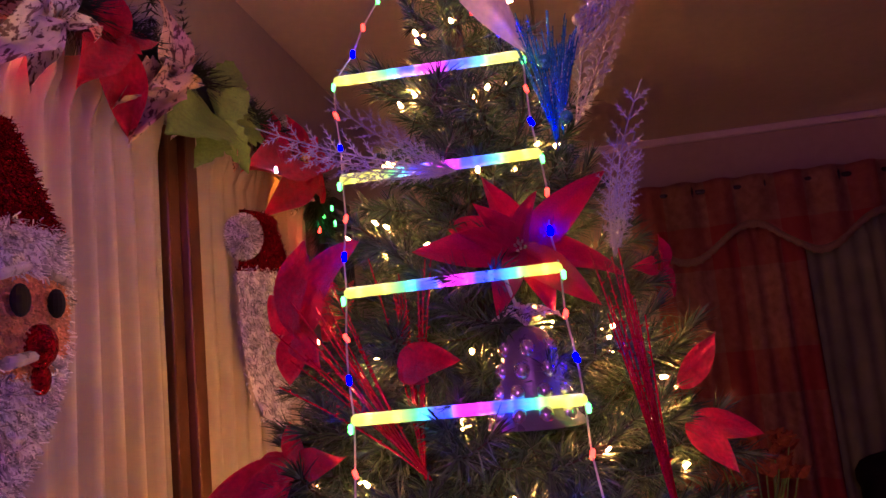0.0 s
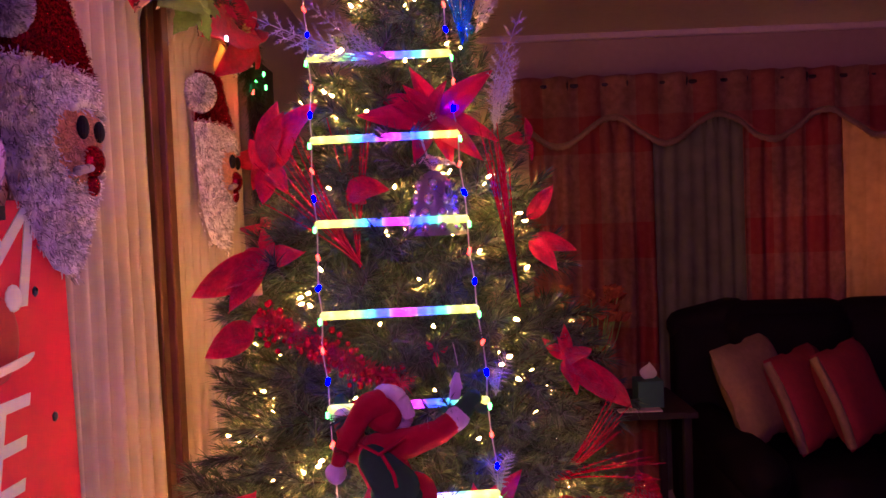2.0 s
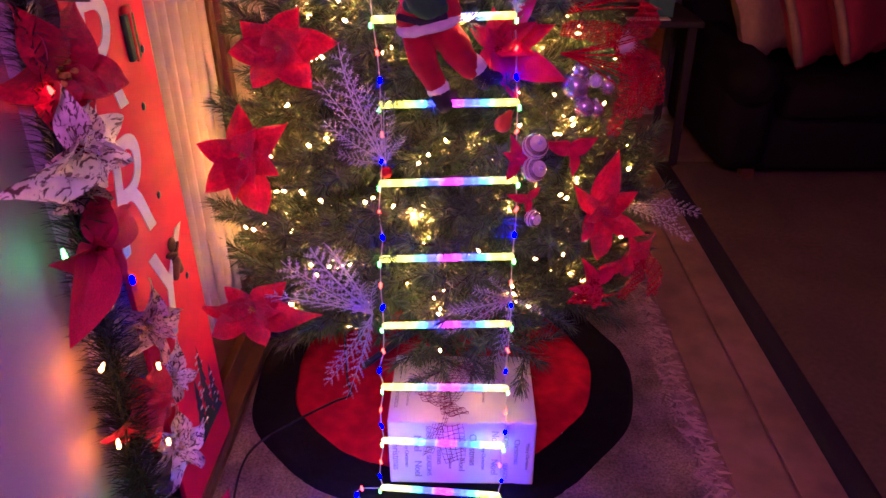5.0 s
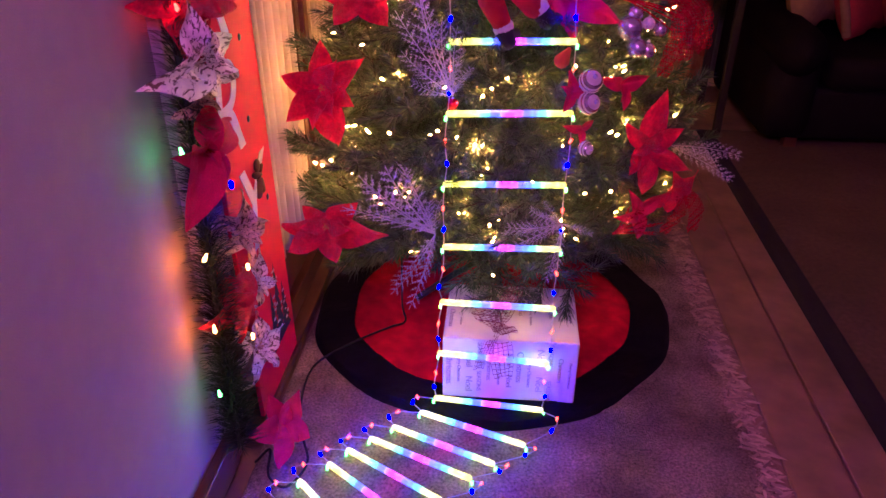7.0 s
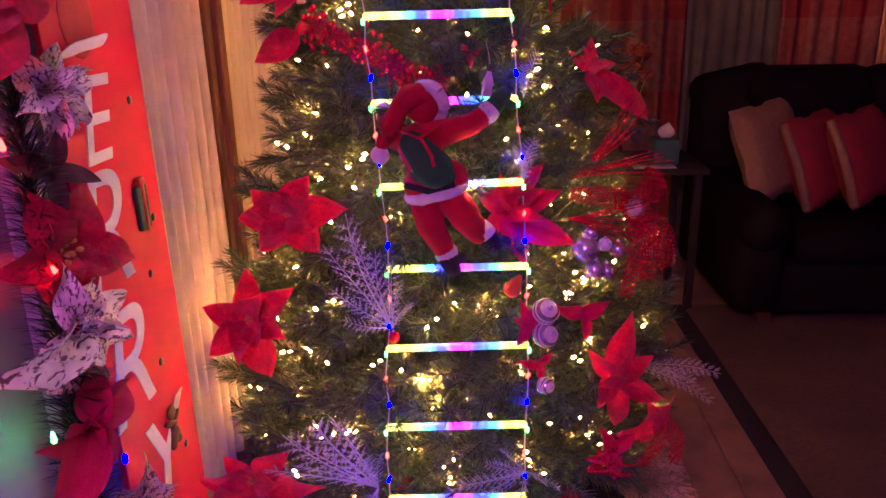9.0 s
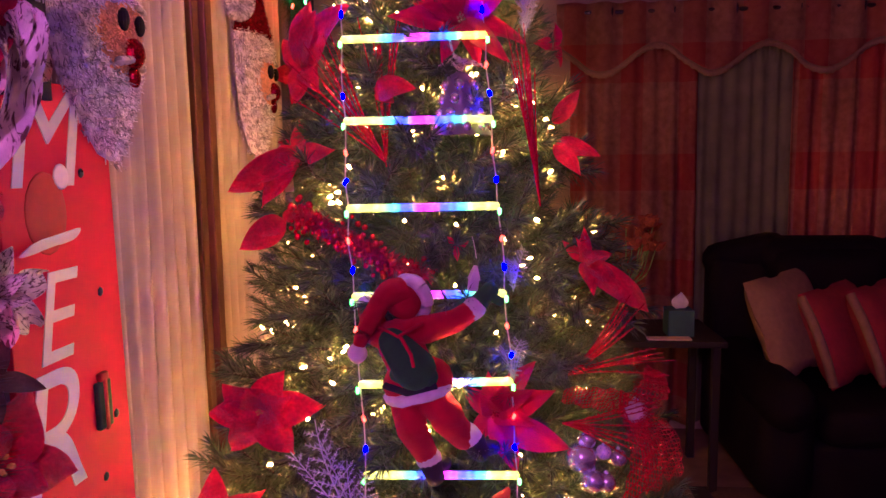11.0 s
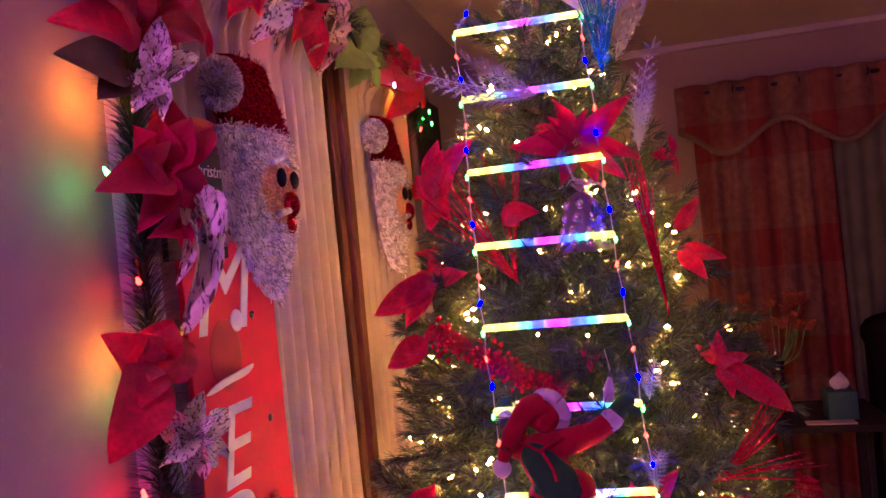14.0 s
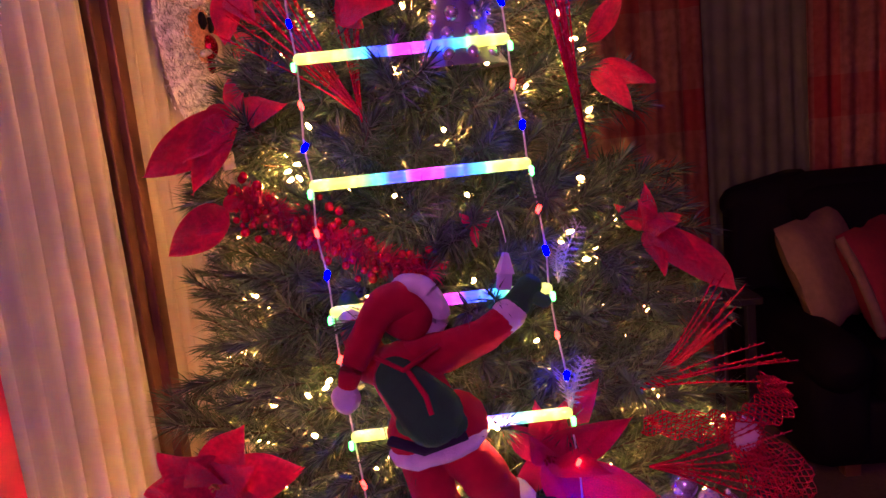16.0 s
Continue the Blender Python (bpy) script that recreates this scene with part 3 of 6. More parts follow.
for i, (a, b) in enumerate(LADDER):
    m = Matrix.Translation((Vector(a) + Vector(b)) / 2) @ along(a, b)
    if i == 0:
        rung0.matrix_basis = m
    else:
        shared("rung", RUNGME, ladder, m)
DIODE = {}
for c in ("red", "blue", "green", "orange", "white"):
    bm = capsule(bmesh.new(), (0, 0, -0.0035), (0, 0, 0.0035), 0.0030, 0.0030, 8, rings=2)
    me = bpy.data.meshes.new(c + "_diode")
    bm.to_mesh(me)
    bm.free()
    me.materials.append(LEDS[c])
    DIODE[c] = me
rng = random.Random(8)
APEX = Vector((-0.150, 1.22, 2.245))
for side in (0, 1):
    ends = [Vector(r[side]) for r in LADDER]
    pts = [APEX + Vector((0.02 * side, 0, 0))]
    top = [APEX.lerp(ends[0], t) + Vector((0.004 * math.sin(9 * t), 0, 0)) for t in (0.2, 0.4, 0.6, 0.8)]
    for p, c in zip(top, ("orange", "green", "red", "blue")):
        pts.append(p)
        shared("diode", DIODE[c], ladder, Matrix.Translation(p))
    for i, (p, q) in enumerate(zip(ends, ends[1:])):
        gap = (q - p).length
        pts.append(p)
        shared("diode", DIODE["green"], ladder, Matrix.Translation(p + Vector((-0.004 if side == 0 else 0.004, -0.004, -0.010))))
        low = i >= 13
        for t, c in ((0.37, "red"), (0.70, "blue")):
            w = Vector((rng.uniform(-0.004, 0.004), -0.004, 0))
            if low:
                w = Vector((-0.03 if side == 0 else 0.05, -0.012, 0.01 + 0.02 * math.sin(3.1 * t)))
            elif i >= 10:
                w += Vector((rng.uniform(-0.012, 0.006), rng.uniform(-0.01, 0.004), 0))
            pts.append(p.lerp(q, t) + w)
            shared("diode", DIODE[c], ladder, Matrix.Translation(p.lerp(q, t) + w) @ pose(0, 0, 0, rng.uniform(-30, 30), rng.uniform(-30, 30)))
    pts.append(ends[-1])
    bm = bmesh.new()
    tube(bm, spline(pts, 5), 0.0013, 5)
    part("cord", bm, CLEARWIRE, ladder)
for c, w in (("red", (0, 0, 0)), ("blue", (-0.025, 0, -0.01)), ("blue", (0.035, 0.0, -0.005)), ("orange", (0.012, -0.01, 0.02))):
    shared("diode", DIODE[c], ladder, Matrix.Translation(APEX + Vector(w)))

# ---- flowers and sprays ----


def petal_mesh(name, material, width=0.42, curl=0.25, jag=0.0, seed=0, fold=0.10, wave=0.02):
    """A pointed petal along +x, one long, folded along its rib."""
    rng = random.Random(seed)
    nu, nv = 12, 6
    verts, faces = [], []
    p1, p2 = rng.uniform(0, 6), rng.uniform(0, 6)
    for i in range(nu + 1):
        u = i / nu
        w = width * 0.5 * (math.sin(math.pi * min(1, u ** 0.72 * 0.98 + 0.02)) ** 0.85 + 0.05 * (1 - u))
        if jag and i % 2:
            w *= 1 - jag
        if u > 0.98:
            w = 0.004
        for j in range(nv + 1):
            v = 2 * j / nv - 1
            z = curl * (0.55 * u - u * u) + fold * abs(v) * w / (width * 0.5) + wave * math.sin(7 * u + p1 + 2 * v) * abs(v)
            verts.append((u, v * w + 0.02 * math.sin(4 * u + p2), z))
    for i in range(nu):
        for j in range(nv):
            k = i * (nv + 1) + j
            faces.append((k, k + 1, k + nv + 2, k + nv + 1))
    me = bpy.data.meshes.new(name)
    me.from_pydata(verts, [], faces)
    me.materials.append(material)
    me.polygons.foreach_set("use_smooth", [True] * len(faces))
    me.update()
    return me


def petals_of(material, **k):
    return [petal_mesh("petal", material, seed=s, **k) for s in range(3)]


PETALS = {"red": petals_of(RED, width=0.64, wave=0.08, curl=0.5), "crimson": petals_of(CRIMSON, width=0.50, fold=0.18, curl=0.35, wave=0.05), "pink": petals_of(PINKRED, width=0.66, wave=0.05),
          "silver": petals_of(SILVERLEAF, width=0.50, wave=0.13, curl=0.5, fold=0.16), "gold": petals_of(GOLDLEAF, width=0.48, wave=0.13, curl=0.45, fold=0.16),
          "green": petals_of(GREENLEAF, width=0.62, jag=0.22), "olive": petals_of(OLIVELEAF, width=0.45)}


def stamen_mesh(material):
    bm = bmesh.new()
    rng = random.Random(2)
    for k in range(9):
        a, r = k * 2.4, 0.012 * math.sqrt(k) * 1.1
        capsule(bm, (r * math.cos(a), r * math.sin(a), 0.0), (r * 1.3 * math.cos(a), r * 1.3 * math.sin(a), 0.045 + rng.uniform(0, 0.03)), 0.006, 0.011, 6, rings=2)
    me = bpy.data.meshes.new("stamens")
    bm.to_mesh(me)
    bm.free()
    me.materials.append(material)
    return me


STAMENS = {"yellow": stamen_mesh(YELLOW), "red": stamen_mesh(REDGLIT), "gold": stamen_mesh(GOLDLEAF)}


def facing(normal, spin=0.0):
    n = Vector(normal).normalized()
    return n.to_track_quat("Z", "Y").to_matrix().to_4x4() @ pose(0, 0, 0, 0, 0, spin)


def poinsettia(place, normal, size, kind="red", outer=6, inner=5, seed=0, label="", stamen="yellow", flat=0.12, group="poinsettias on the tree", spin=None):
    """An artificial flower: an outer and an inner ring of petals and stamens."""
    rng = random.Random(seed * 7 + 1)
    names = {"red": "red velvet", "crimson": "crimson glittering", "pink": "pinkish red cloth", "silver": "crinkled silver", "gold": "crinkled gold", "green": "green cloth", "olive": "olive brown"}
    ob = thing("poinsettia", place, label or names[kind] + " artificial poinsettia with pointed petals", "artificial flower", group)
    ob.matrix_basis = Matrix.Translation(place) @ facing(normal, rng.uniform(0, 360) if spin is None else spin)
    r = size / 2
    for ring, (n, s, lift) in enumerate(((outer, 1.0, flat), (inner, 0.66, flat + 0.42))):
        for k in range(n):
            a = 360 * (k + 0.5 * ring + rng.uniform(-0.16, 0.16)) / n
            q = r * s * rng.uniform(0.85, 1.1)
            m = pose(0, 0, 0.006 * ring + 0.002 * (k % 3), 0, 0, a) @ pose(0, 0, 0, rng.uniform(-14, 14), -math.degrees(lift) + rng.uniform(-14, 12), 0) @ Matrix.Diagonal((q, q * rng.uniform(0.85, 1.1), q, 1))
            shared("petal", rng.choice(PETALS[kind]), ob, m)
    if stamen:
        tagged(shared("flower_centre", STAMENS[stamen], ob, Matrix.Diagonal((size * 1.8, size * 1.8, size * 1.8, 1))), kind="stuff")
    return ob


def fern_mesh(name, material, seed, n=13, reach=0.36, leaf=0.045, bend=0.15):
    """A feathered frond along +x, one long."""
    rng = random.Random(seed)
    verts, faces = [], []
    bm = bmesh.new()
    spine = [Vector((t, bend * math.sin(2.2 * t) * 0.5, bend * t * t)) for t in [k / 10 for k in range(11)]]
    tube(bm, spine, 0.008, 5, taper=0.003)
    for k in range(n):
        u = 0.12 + 0.86 * k / n
        i = min(9, int(u * 10))
        base = spine[i].lerp(spine[i + 1], u * 10 - i)
        for s in (-1, 1):
            L = reach * math.sin(math.pi * (0.25 + 0.75 * (1 - u) * 0.95)) ** 1.0 * (1 - 0.55 * u) * rng.uniform(0.85, 1.1)
            way = Vector((0.72, s * 0.68, rng.uniform(-0.1, 0.2))).normalized()
            tube(bm, [base, base + way * L], 0.004, 4, taper=0.002)
            m = max(3, int(L / 0.034))
            for q in range(1, m + 1):
                p = base + way * L * q / m
                for e in (-1, 1):
                    side = Vector((way.x * 0.8 - e * way.y * 0.6, way.y * 0.8 + e * way.x * 0.6, rng.uniform(-0.15, 0.15))).normalized()
                    ll = leaf * (1.15 - 0.65 * q / m)
                    wv = side.cross(Vector((0, 0, 1))).normalized() * ll * 0.14
                    j = len(verts)
                    verts += [p, p + side * ll * 0.45 + wv, p + side * ll + Vector((0, 0, 0.004)), p + side * ll * 0.45 - wv]
                    faces.append((j, j + 1, j + 2, j + 3))
    off = len(verts)
    bm.verts.index_update()
    verts += [v.co.copy() for v in bm.verts]
    faces += [[v.index + off for v in f.verts] for f in bm.faces]
    bm.free()
    me = bpy.data.meshes.new(name)
    me.from_pydata([tuple(v) for v in verts], [], faces)
    me.materials.append(material)
    me.update()
    return me


FRONDS = [fern_mesh("frond", SILVER, s, n=9, reach=0.21, leaf=0.036) for s in range(3)]
DARKFRONDS = [fern_mesh("frond", DARKGLIT, s + 5, n=11, reach=0.20, leaf=0.05) for s in range(2)]


def towards(a, b, roll=0.0, viewer=(0, -1, 0.15)):
    """x from a to b; its flat side turned to the viewer."""
    d = (Vector(b) - Vector(a))
    L = d.length
    d.normalize()
    v = Vector(viewer)
    z = (v - d * v.dot(d)).normalized()
    y = z.cross(d)
    return Matrix.Translation(a) @ Matrix(((d.x, y.x, z.x, 0), (d.y, y.y, z.y, 0), (d.z, y.z, z.z, 0), (0, 0, 0, 1))) @ pose(0, 0, 0, roll) @ Matrix.Diagonal((L, L, L, 1))


def fern_spray(base, ends, label="silver glitter fern spray", meshes=FRONDS, seed=0, name="fern_spray"):
    ob = thing(name, base, label + " tucked into the tree", "decoration", "fern sprays")
    rng = random.Random(seed)
    for e in ends:
        m = towards((0, 0, 0), Vector(e) - Vector(base) + Vector((0, -0.03, 0)), rng.uniform(-40, 40))
        shared("frond", rng.choice(meshes), ob, m)
        if meshes is FRONDS:
            off = Vector((rng.uniform(-0.035, 0.035), rng.uniform(-0.03, 0.02), rng.uniform(-0.035, 0.035)))
            shared("frond", rng.choice(meshes), ob, towards((0, 0, 0), (Vector(e) - Vector(base)) * rng.uniform(0.65, 0.9) + off, rng.uniform(-40, 40)))
    return ob


def twig_spray(base, tip, width, n, label, material=REDGLIT, seed=0, beads=True, thick=0.0018, curl=0.0):
    ob = thing("twig_spray", base, label, "decoration", "twig sprays")
    rng = random.Random(seed)
    axis = Vector(tip) - Vector(base)
    side = axis.cross(Vector((0, 1, 0.1))).normalized()
    dep = axis.cross(side).normalized()
    for k in range(n):
        s, q = rng.uniform(-1, 1), rng.uniform(-0.5, 0.5)
        L = rng.uniform(0.75, 1.05)
        ph = rng.uniform(0, 6) if curl else 0.0

        def along(t):
            w = curl * min(1, 3 * t)
            return axis * L * t + side * (width * s * t ** 1.4 + w * math.sin(17 * t + ph)) + dep * (width * q * t + w * math.cos(17 * t + ph))
        pts = [along(k / 4) for k in range(5)] if not curl else [along(k / 28) for k in range(29)]
        bm = bmesh.new()
        tube(bm, pts, thick, 4, taper=0.0009)
        if beads:
            for b in range(12):
                t = 0.3 + 0.7 * b / 12
                p = along(t)
                capsule(bm, p, p + Vector((rng.uniform(-1, 1), rng.uniform(-1, 1), 0.6)) * 0.004, thick * 1.1, 0.001, 4, rings=1)
        part("twig", bm, material, ob)
    return ob


def on_tree(x, z, out=0.0):
    """The tree's front at x and height z, with the way outwards."""
    r = tree_radius(z) * 0.9 + out
    dx = max(-r * 0.98, min(r * 0.98, x - TX))
    dy = -math.sqrt(max(0.0004, r * r - dx * dx))
    return Vector((TX + dx, TY + dy, z)), Vector((dx, dy, 0.25 * r)).normalized()


def flower_on_tree(x, y, z, size, kind, seed, nx=0.0, nz=0.25, **k):
    n = Vector((x - TX, y - TY, 0)).normalized() + Vector((nx, -0.8, nz))
    return poinsettia((x, y, z), n, size, kind, seed=seed, **k)


def bloom(centre, tips, kind, seed, inner=4, stamen="yellow", label="", broad=1.0, viewer=(0, -1, 0.15), group="poinsettias on the tree"):
    """A flower or spray of cloth leaves whose outer petals reach to the given tips."""
    rng = random.Random(seed * 13 + 5)
    names = {"red": "red velvet", "crimson": "crimson glittering", "pink": "pinkish red cloth", "silver": "crinkled silver", "gold": "crinkled gold", "green": "green cloth", "olive": "olive brown"}
    ob = thing("poinsettia", centre, label or names[kind] + " artificial poinsettia with pointed petals", "artificial flower", group)
    c, v = Vector(centre), Vector(viewer).normalized()
    ways = []
    for k, t in enumerate(tips):
        e = Vector(t) - c - v * rng.uniform(-0.03, 0.02)
        ways.append(e)
        w = broad * min(1.05, max(0.78, 0.092 / e.length)) * rng.uniform(0.9, 1.1)
        shared("petal", rng.choice(PETALS[kind]), ob, Matrix.Translation(v * 0.003 * (k % 3)) @ towards((0, 0, 0), e, rng.uniform(-16, 16), viewer) @ Matrix.Diagonal((1, w, 0.8, 1)))
    for k in range(inner):
        a = ways[k % len(ways)]
        b = ways[(k + 1) % len(ways)]
        e = (a + b) * rng.uniform(0.26, 0.36) + v * rng.uniform(0.02, 0.05)
        if e.length < 0.03:
            e = a * 0.5 + v * 0.03
        shared("petal", rng.choice(PETALS[kind]), ob, Matrix.Translation(v * 0.010) @ towards((0, 0, 0), e, rng.uniform(-20, 20), viewer) @ Matrix.Diagonal((1, broad * 0.9, 0.8, 1)))
    if stamen:
        size = 1.6 * sum(w.length for w in ways) / len(ways)
        tagged(shared("flower_centre", STAMENS[stamen], ob, Matrix.Translation(v * 0.012) @ facing(v) @ Matrix.Diagonal((size, size, size, 1))), kind="stuff")
    return ob


bloom((-0.023, 1.160, 1.758), [(-0.166, 1.155, 1.767), (-0.132, 1.165, 1.815), (-0.061, 1.155, 1.858), (0.094, 1.155, 1.838), (0.105, 1.155, 1.718), (0.068, 1.145, 1.672), (0.012, 1.145, 1.672), (-0.062, 1.145, 1.668)],
      "crimson", 1, 3, "gold", "large crimson poinsettia with gold centre and sheer petals", 0.85)
bloom((-0.352, 1.18, 1.679), [(-0.334, 1.18, 1.798), (-0.262, 1.18, 1.795), (-0.369, 1.18, 1.605), (-0.310, 1.17, 1.625), (-0.390, 1.19, 1.735)], "red", 2, 2, None, "red velvet leaves standing upright on the tree", 0.85)
bloom((-0.353, 1.16, 1.500), [(-0.512, 1.15, 1.428), (-0.437, 1.15, 1.398), (-0.283, 1.15, 1.505), (-0.365, 1.16, 1.560), (-0.44, 1.17, 1.49)], "red", 3, 3, "yellow", "red velvet poinsettia drooping from a bough", 0.75)
bloom((-0.390, 1.16, 1.366), [(-0.484, 1.16, 1.308), (-0.436, 1.15, 1.338), (-0.36, 1.15, 1.40)], "red", 4, 0, None, "small red velvet leaves at a bough tip")
bloom((0.218, 1.16, 1.282), [(0.176, 1.15, 1.326), (0.218, 1.16, 1.348), (0.283, 1.15, 1.236), (0.358, 1.16, 1.176), (0.280, 1.17, 1.298), (0.235, 1.14, 1.220)], "red", 5, 2, None, "red velvet leaves spread at a bough tip", 0.62)
bloom((-0.398, 0.995, 1.022), [(-0.506, 0.99, 1.010), (-0.462, 0.99, 1.068), (-0.355, 0.99, 1.095), (-0.282, 0.99, 1.030), (-0.345, 0.98, 0.935), (-0.470, 0.98, 0.935)], "red", 6, 4, broad=1.15)
bloom((-0.505, 1.01, 0.787), [(-0.500, 1.0, 0.893), (-0.405, 1.0, 0.855), (-0.432, 1.0, 0.752), (-0.488, 0.99, 0.626), (-0.597, 1.0, 0.704), (-0.600, 1.0, 0.812)], "red", 7, 4)
bloom((-0.478, 0.84, 0.503), [(-0.592, 0.84, 0.487), (-0.535, 0.85, 0.545), (-0.405, 0.84, 0.558), (-0.337, 0.83, 0.471), (-0.466, 0.82, 0.400), (-0.585, 0.82, 0.425)], "red", 8, 3)
bloom((0.040, 1.005, 1.020), [(-0.020, 1.000, 1.070), (0.029, 1.010, 1.095), (0.112, 1.000, 1.118), (0.150, 1.000, 1.062), (0.178, 0.990, 0.952), (0.079, 0.980, 0.915), (-0.010, 0.980, 0.968)],
      "crimson", 9, 4, "red", "large sheer pink-red poinsettia with beaded centre", 0.95)
bloom((0.260, 0.93, 0.695), [(0.288, 0.92, 0.826), (0.330, 0.92, 0.741), (0.206, 0.92, 0.747), (0.227, 0.91, 0.632), (0.274, 0.91, 0.566), (0.363, 0.92, 0.640)], "red", 10, 3, None, broad=0.8)
flower_on_tree(0.34, 0.96, 0.575, 0.15, "red", 11, outer=4, inner=0, stamen=None, nz=-0.6)
bloom((0.157, 1.20, 1.560), [(0.212, 1.19, 1.622), (0.185, 1.2, 1.60)], "red", 12, 0, None, "red velvet leaves standing off the tree", 0.6)
bloom((0.165, 1.20, 1.522), [(0.256, 1.19, 1.494), (0.207, 1.19, 1.452)], "red", 13, 0, None, "red velvet leaves standing off the tree", 0.6)
bloom((-0.185, 1.09, 1.617), [(-0.112, 1.08, 1.626), (-0.150, 1.09, 1.600)], "red", 14, 0, None, "red velvet leaves among the needles")
flower_on_tree(-0.03, 1.03, 1.325, 0.06, "crimson", 15, outer=3, inner=0, stamen=None, label="dark red leaves among the needles")
flower_on_tree(0.25, 0.88, 0.55, 0.13, "crimson", 16, outer=4, inner=2, stamen="red")
flower_on_tree(0.16, 1.28, 1.72, 0.10, "crimson", 17, outer=3, inner=2, stamen=None)
flower_on_tree(-0.115, 1.26, 2.26, 0.12, "crimson", 18, outer=5, inner=3, stamen="red", label="small dark red flower at the tree top")

fern_spray((-0.10, 1.16, 1.875), [(-0.335, 1.11, 1.968), (-0.315, 1.11, 1.920), (-0.275, 1.11, 1.890), (-0.255, 1.12, 1.975), (-0.18, 1.10, 1.93)], seed=1)
fern_spray((-0.185, 0.90, 0.81), [(-0.262, 0.87, 1.080), (-0.217, 0.87, 1.045), (-0.285, 0.86, 0.945), (-0.280, 0.85, 0.870), (-0.150, 0.87, 0.985), (-0.130, 0.87, 0.905)], seed=2)
fern_spray((-0.215, 0.80, 0.51), [(-0.398, 0.75, 0.650), (-0.376, 0.75, 0.710), (-0.308, 0.76, 0.735), (-0.248, 0.76, 0.732), (-0.220, 0.76, 0.655), (-0.310, 0.74, 0.395), (-0.285, 0.74, 0.368)], seed=3)
fern_spray((0.075, 0.80, 0.55), [(-0.075, 0.76, 0.533), (-0.068, 0.76, 0.583), (-0.020, 0.76, 0.632), (0.031, 0.76, 0.612), (0.022, 0.75, 0.445), (0.146, 0.76, 0.557)], seed=4)
fern_spray((0.34, 1.10, 0.63), [(0.53, 1.15, 0.60), (0.51, 1.10, 0.56), (0.47, 1.08, 0.62)], seed=5, meshes=DARKFRONDS, label="dark silver glitter spray")
fern_spray((0.10, 1.25, 1.74), [(0.155, 1.16, 1.96), (0.12, 1.15, 1.90), (0.15, 1.15, 1.85), (0.145, 1.14, 1.80)], seed=6)
fern_spray((0.07, 1.28, 1.95), [(0.19, 1.22, 2.10), (0.14, 1.22, 2.12), (0.16, 1.2, 2.02)], seed=7, meshes=DARKFRONDS, label="thin dark silver spray")
fern_spray((0.075, 1.05, 1.24), [(0.115, 0.97, 1.34), (0.085, 0.97, 1.33)], seed=8, label="narrow silver leaf pick")
fern_spray((0.075, 1.0, 1.08), [(0.10, 0.93, 1.20), (0.075, 0.93, 1.18)], seed=9, label="small silver leaf pick")

twig_spray((-0.175, 1.14, 1.475), (-0.185, 1.15, 1.76), 0.05, 16, "upright red glitter twig spray", seed=1)
twig_spray((-0.165, 1.13, 1.475), (-0.34, 1.14, 1.70), 0.07, 16, "fanned dark red twig spray", seed=2)
twig_spray((0.125, 1.05, 1.40), (0.085, 1.07, 1.72), 0.022, 16, "narrow hanging red glitter twig bundle", seed=3)
twig_spray((0.18, 1.08, 1.07), (0.335, 1.02, 1.17), 0.08, 16, "fanned red glitter twig spray", seed=4)
twig_spray((0.16, 0.95, 1.02), (0.33, 0.98, 1.00), 0.06, 10, "red glitter twig spray", seed=5)
twig_spray((0.04, 1.27, 2.01), (0.32, 1.27, 2.37), 0.05, 12, "curly silver wire spray with small bells", SILVER, seed=6, thick=0.0024, curl=0.017)
twig_spray((0.04, 1.23, 1.90), (0.035, 1.20, 2.09), 0.05, 34, "blue foil tinsel tuft", BLUEGLIT, seed=7, thick=0.0011)
twig_spray((0.05, 1.22, 1.92), (0.06, 1.20, 2.07), 0.035, 18, "blue foil tinsel tuft", BLUEGLIT, seed=8, thick=0.0011)
twig_spray((0.21, 0.93, 0.46), (0.27, 0.83, 0.56), 0.05, 16, "red berry twig spray", seed=9)

# ---- small things on the tree ----
STAR_WHITE = mat("white_plush", (0.78, 0.74, 0.74), 0.95, vary=0.12, scale=70, fine=700, bump=0.8, sheen=0.5, bump_dist=0.004)
PLUSH = mat("red_plush", (0.54, 0.012, 0.030), 0.9, vary=0.3, scale=28, fine=800, bump=0.7, spec=0.15, sheen=0.05, bump_dist=0.004)
DARKGREEN = mat("dark_green_felt", (0.018, 0.115, 0.030), 0.9, vary=0.25, scale=40, bump=0.4)
BLACKCLOTH = mat("black_felt", (0.012, 0.012, 0.018), 0.85, vary=0.25, scale=40, bump=0.4)
PEARL = mat("pearl_lilac_glass", (0.62, 0.59, 0.66), 0.20, metal=0.75, vary=0.1, bump=0, coat=0.6)
CREAM = mat("cream_paper", (0.75, 0.62, 0.52), 0.7, vary=0.12, scale=20, bump=0.2, translucent=0.25)

# climbing plush figure, seen from behind: one mesh
bm = bmesh.new()
R_, W_, G_, K_ = 0, 1, 2, 3
capsule(bm, (-0.135, 0.905, 1.165), (-0.098, 0.905, 1.085), 0.046, 0.045, 20, R_, 5, 0.85)
capsule(bm, (-0.170, 0.91, 1.178), (-0.09, 0.91, 1.190), 0.027, 0.029, 14, R_, 4)
capsule(bm, (-0.085, 0.91, 1.190), (-0.025, 0.925, 1.205), 0.028, 0.023, 14, R_, 4)
capsule(bm, (-0.025, 0.925, 1.205), (0.004, 0.935, 1.222), 0.023, 0.020, 14, R_, 4)
capsule(bm, (0.006, 0.936, 1.223), (0.012, 0.938, 1.229), 0.022, 0.022, 14, W_, 3)
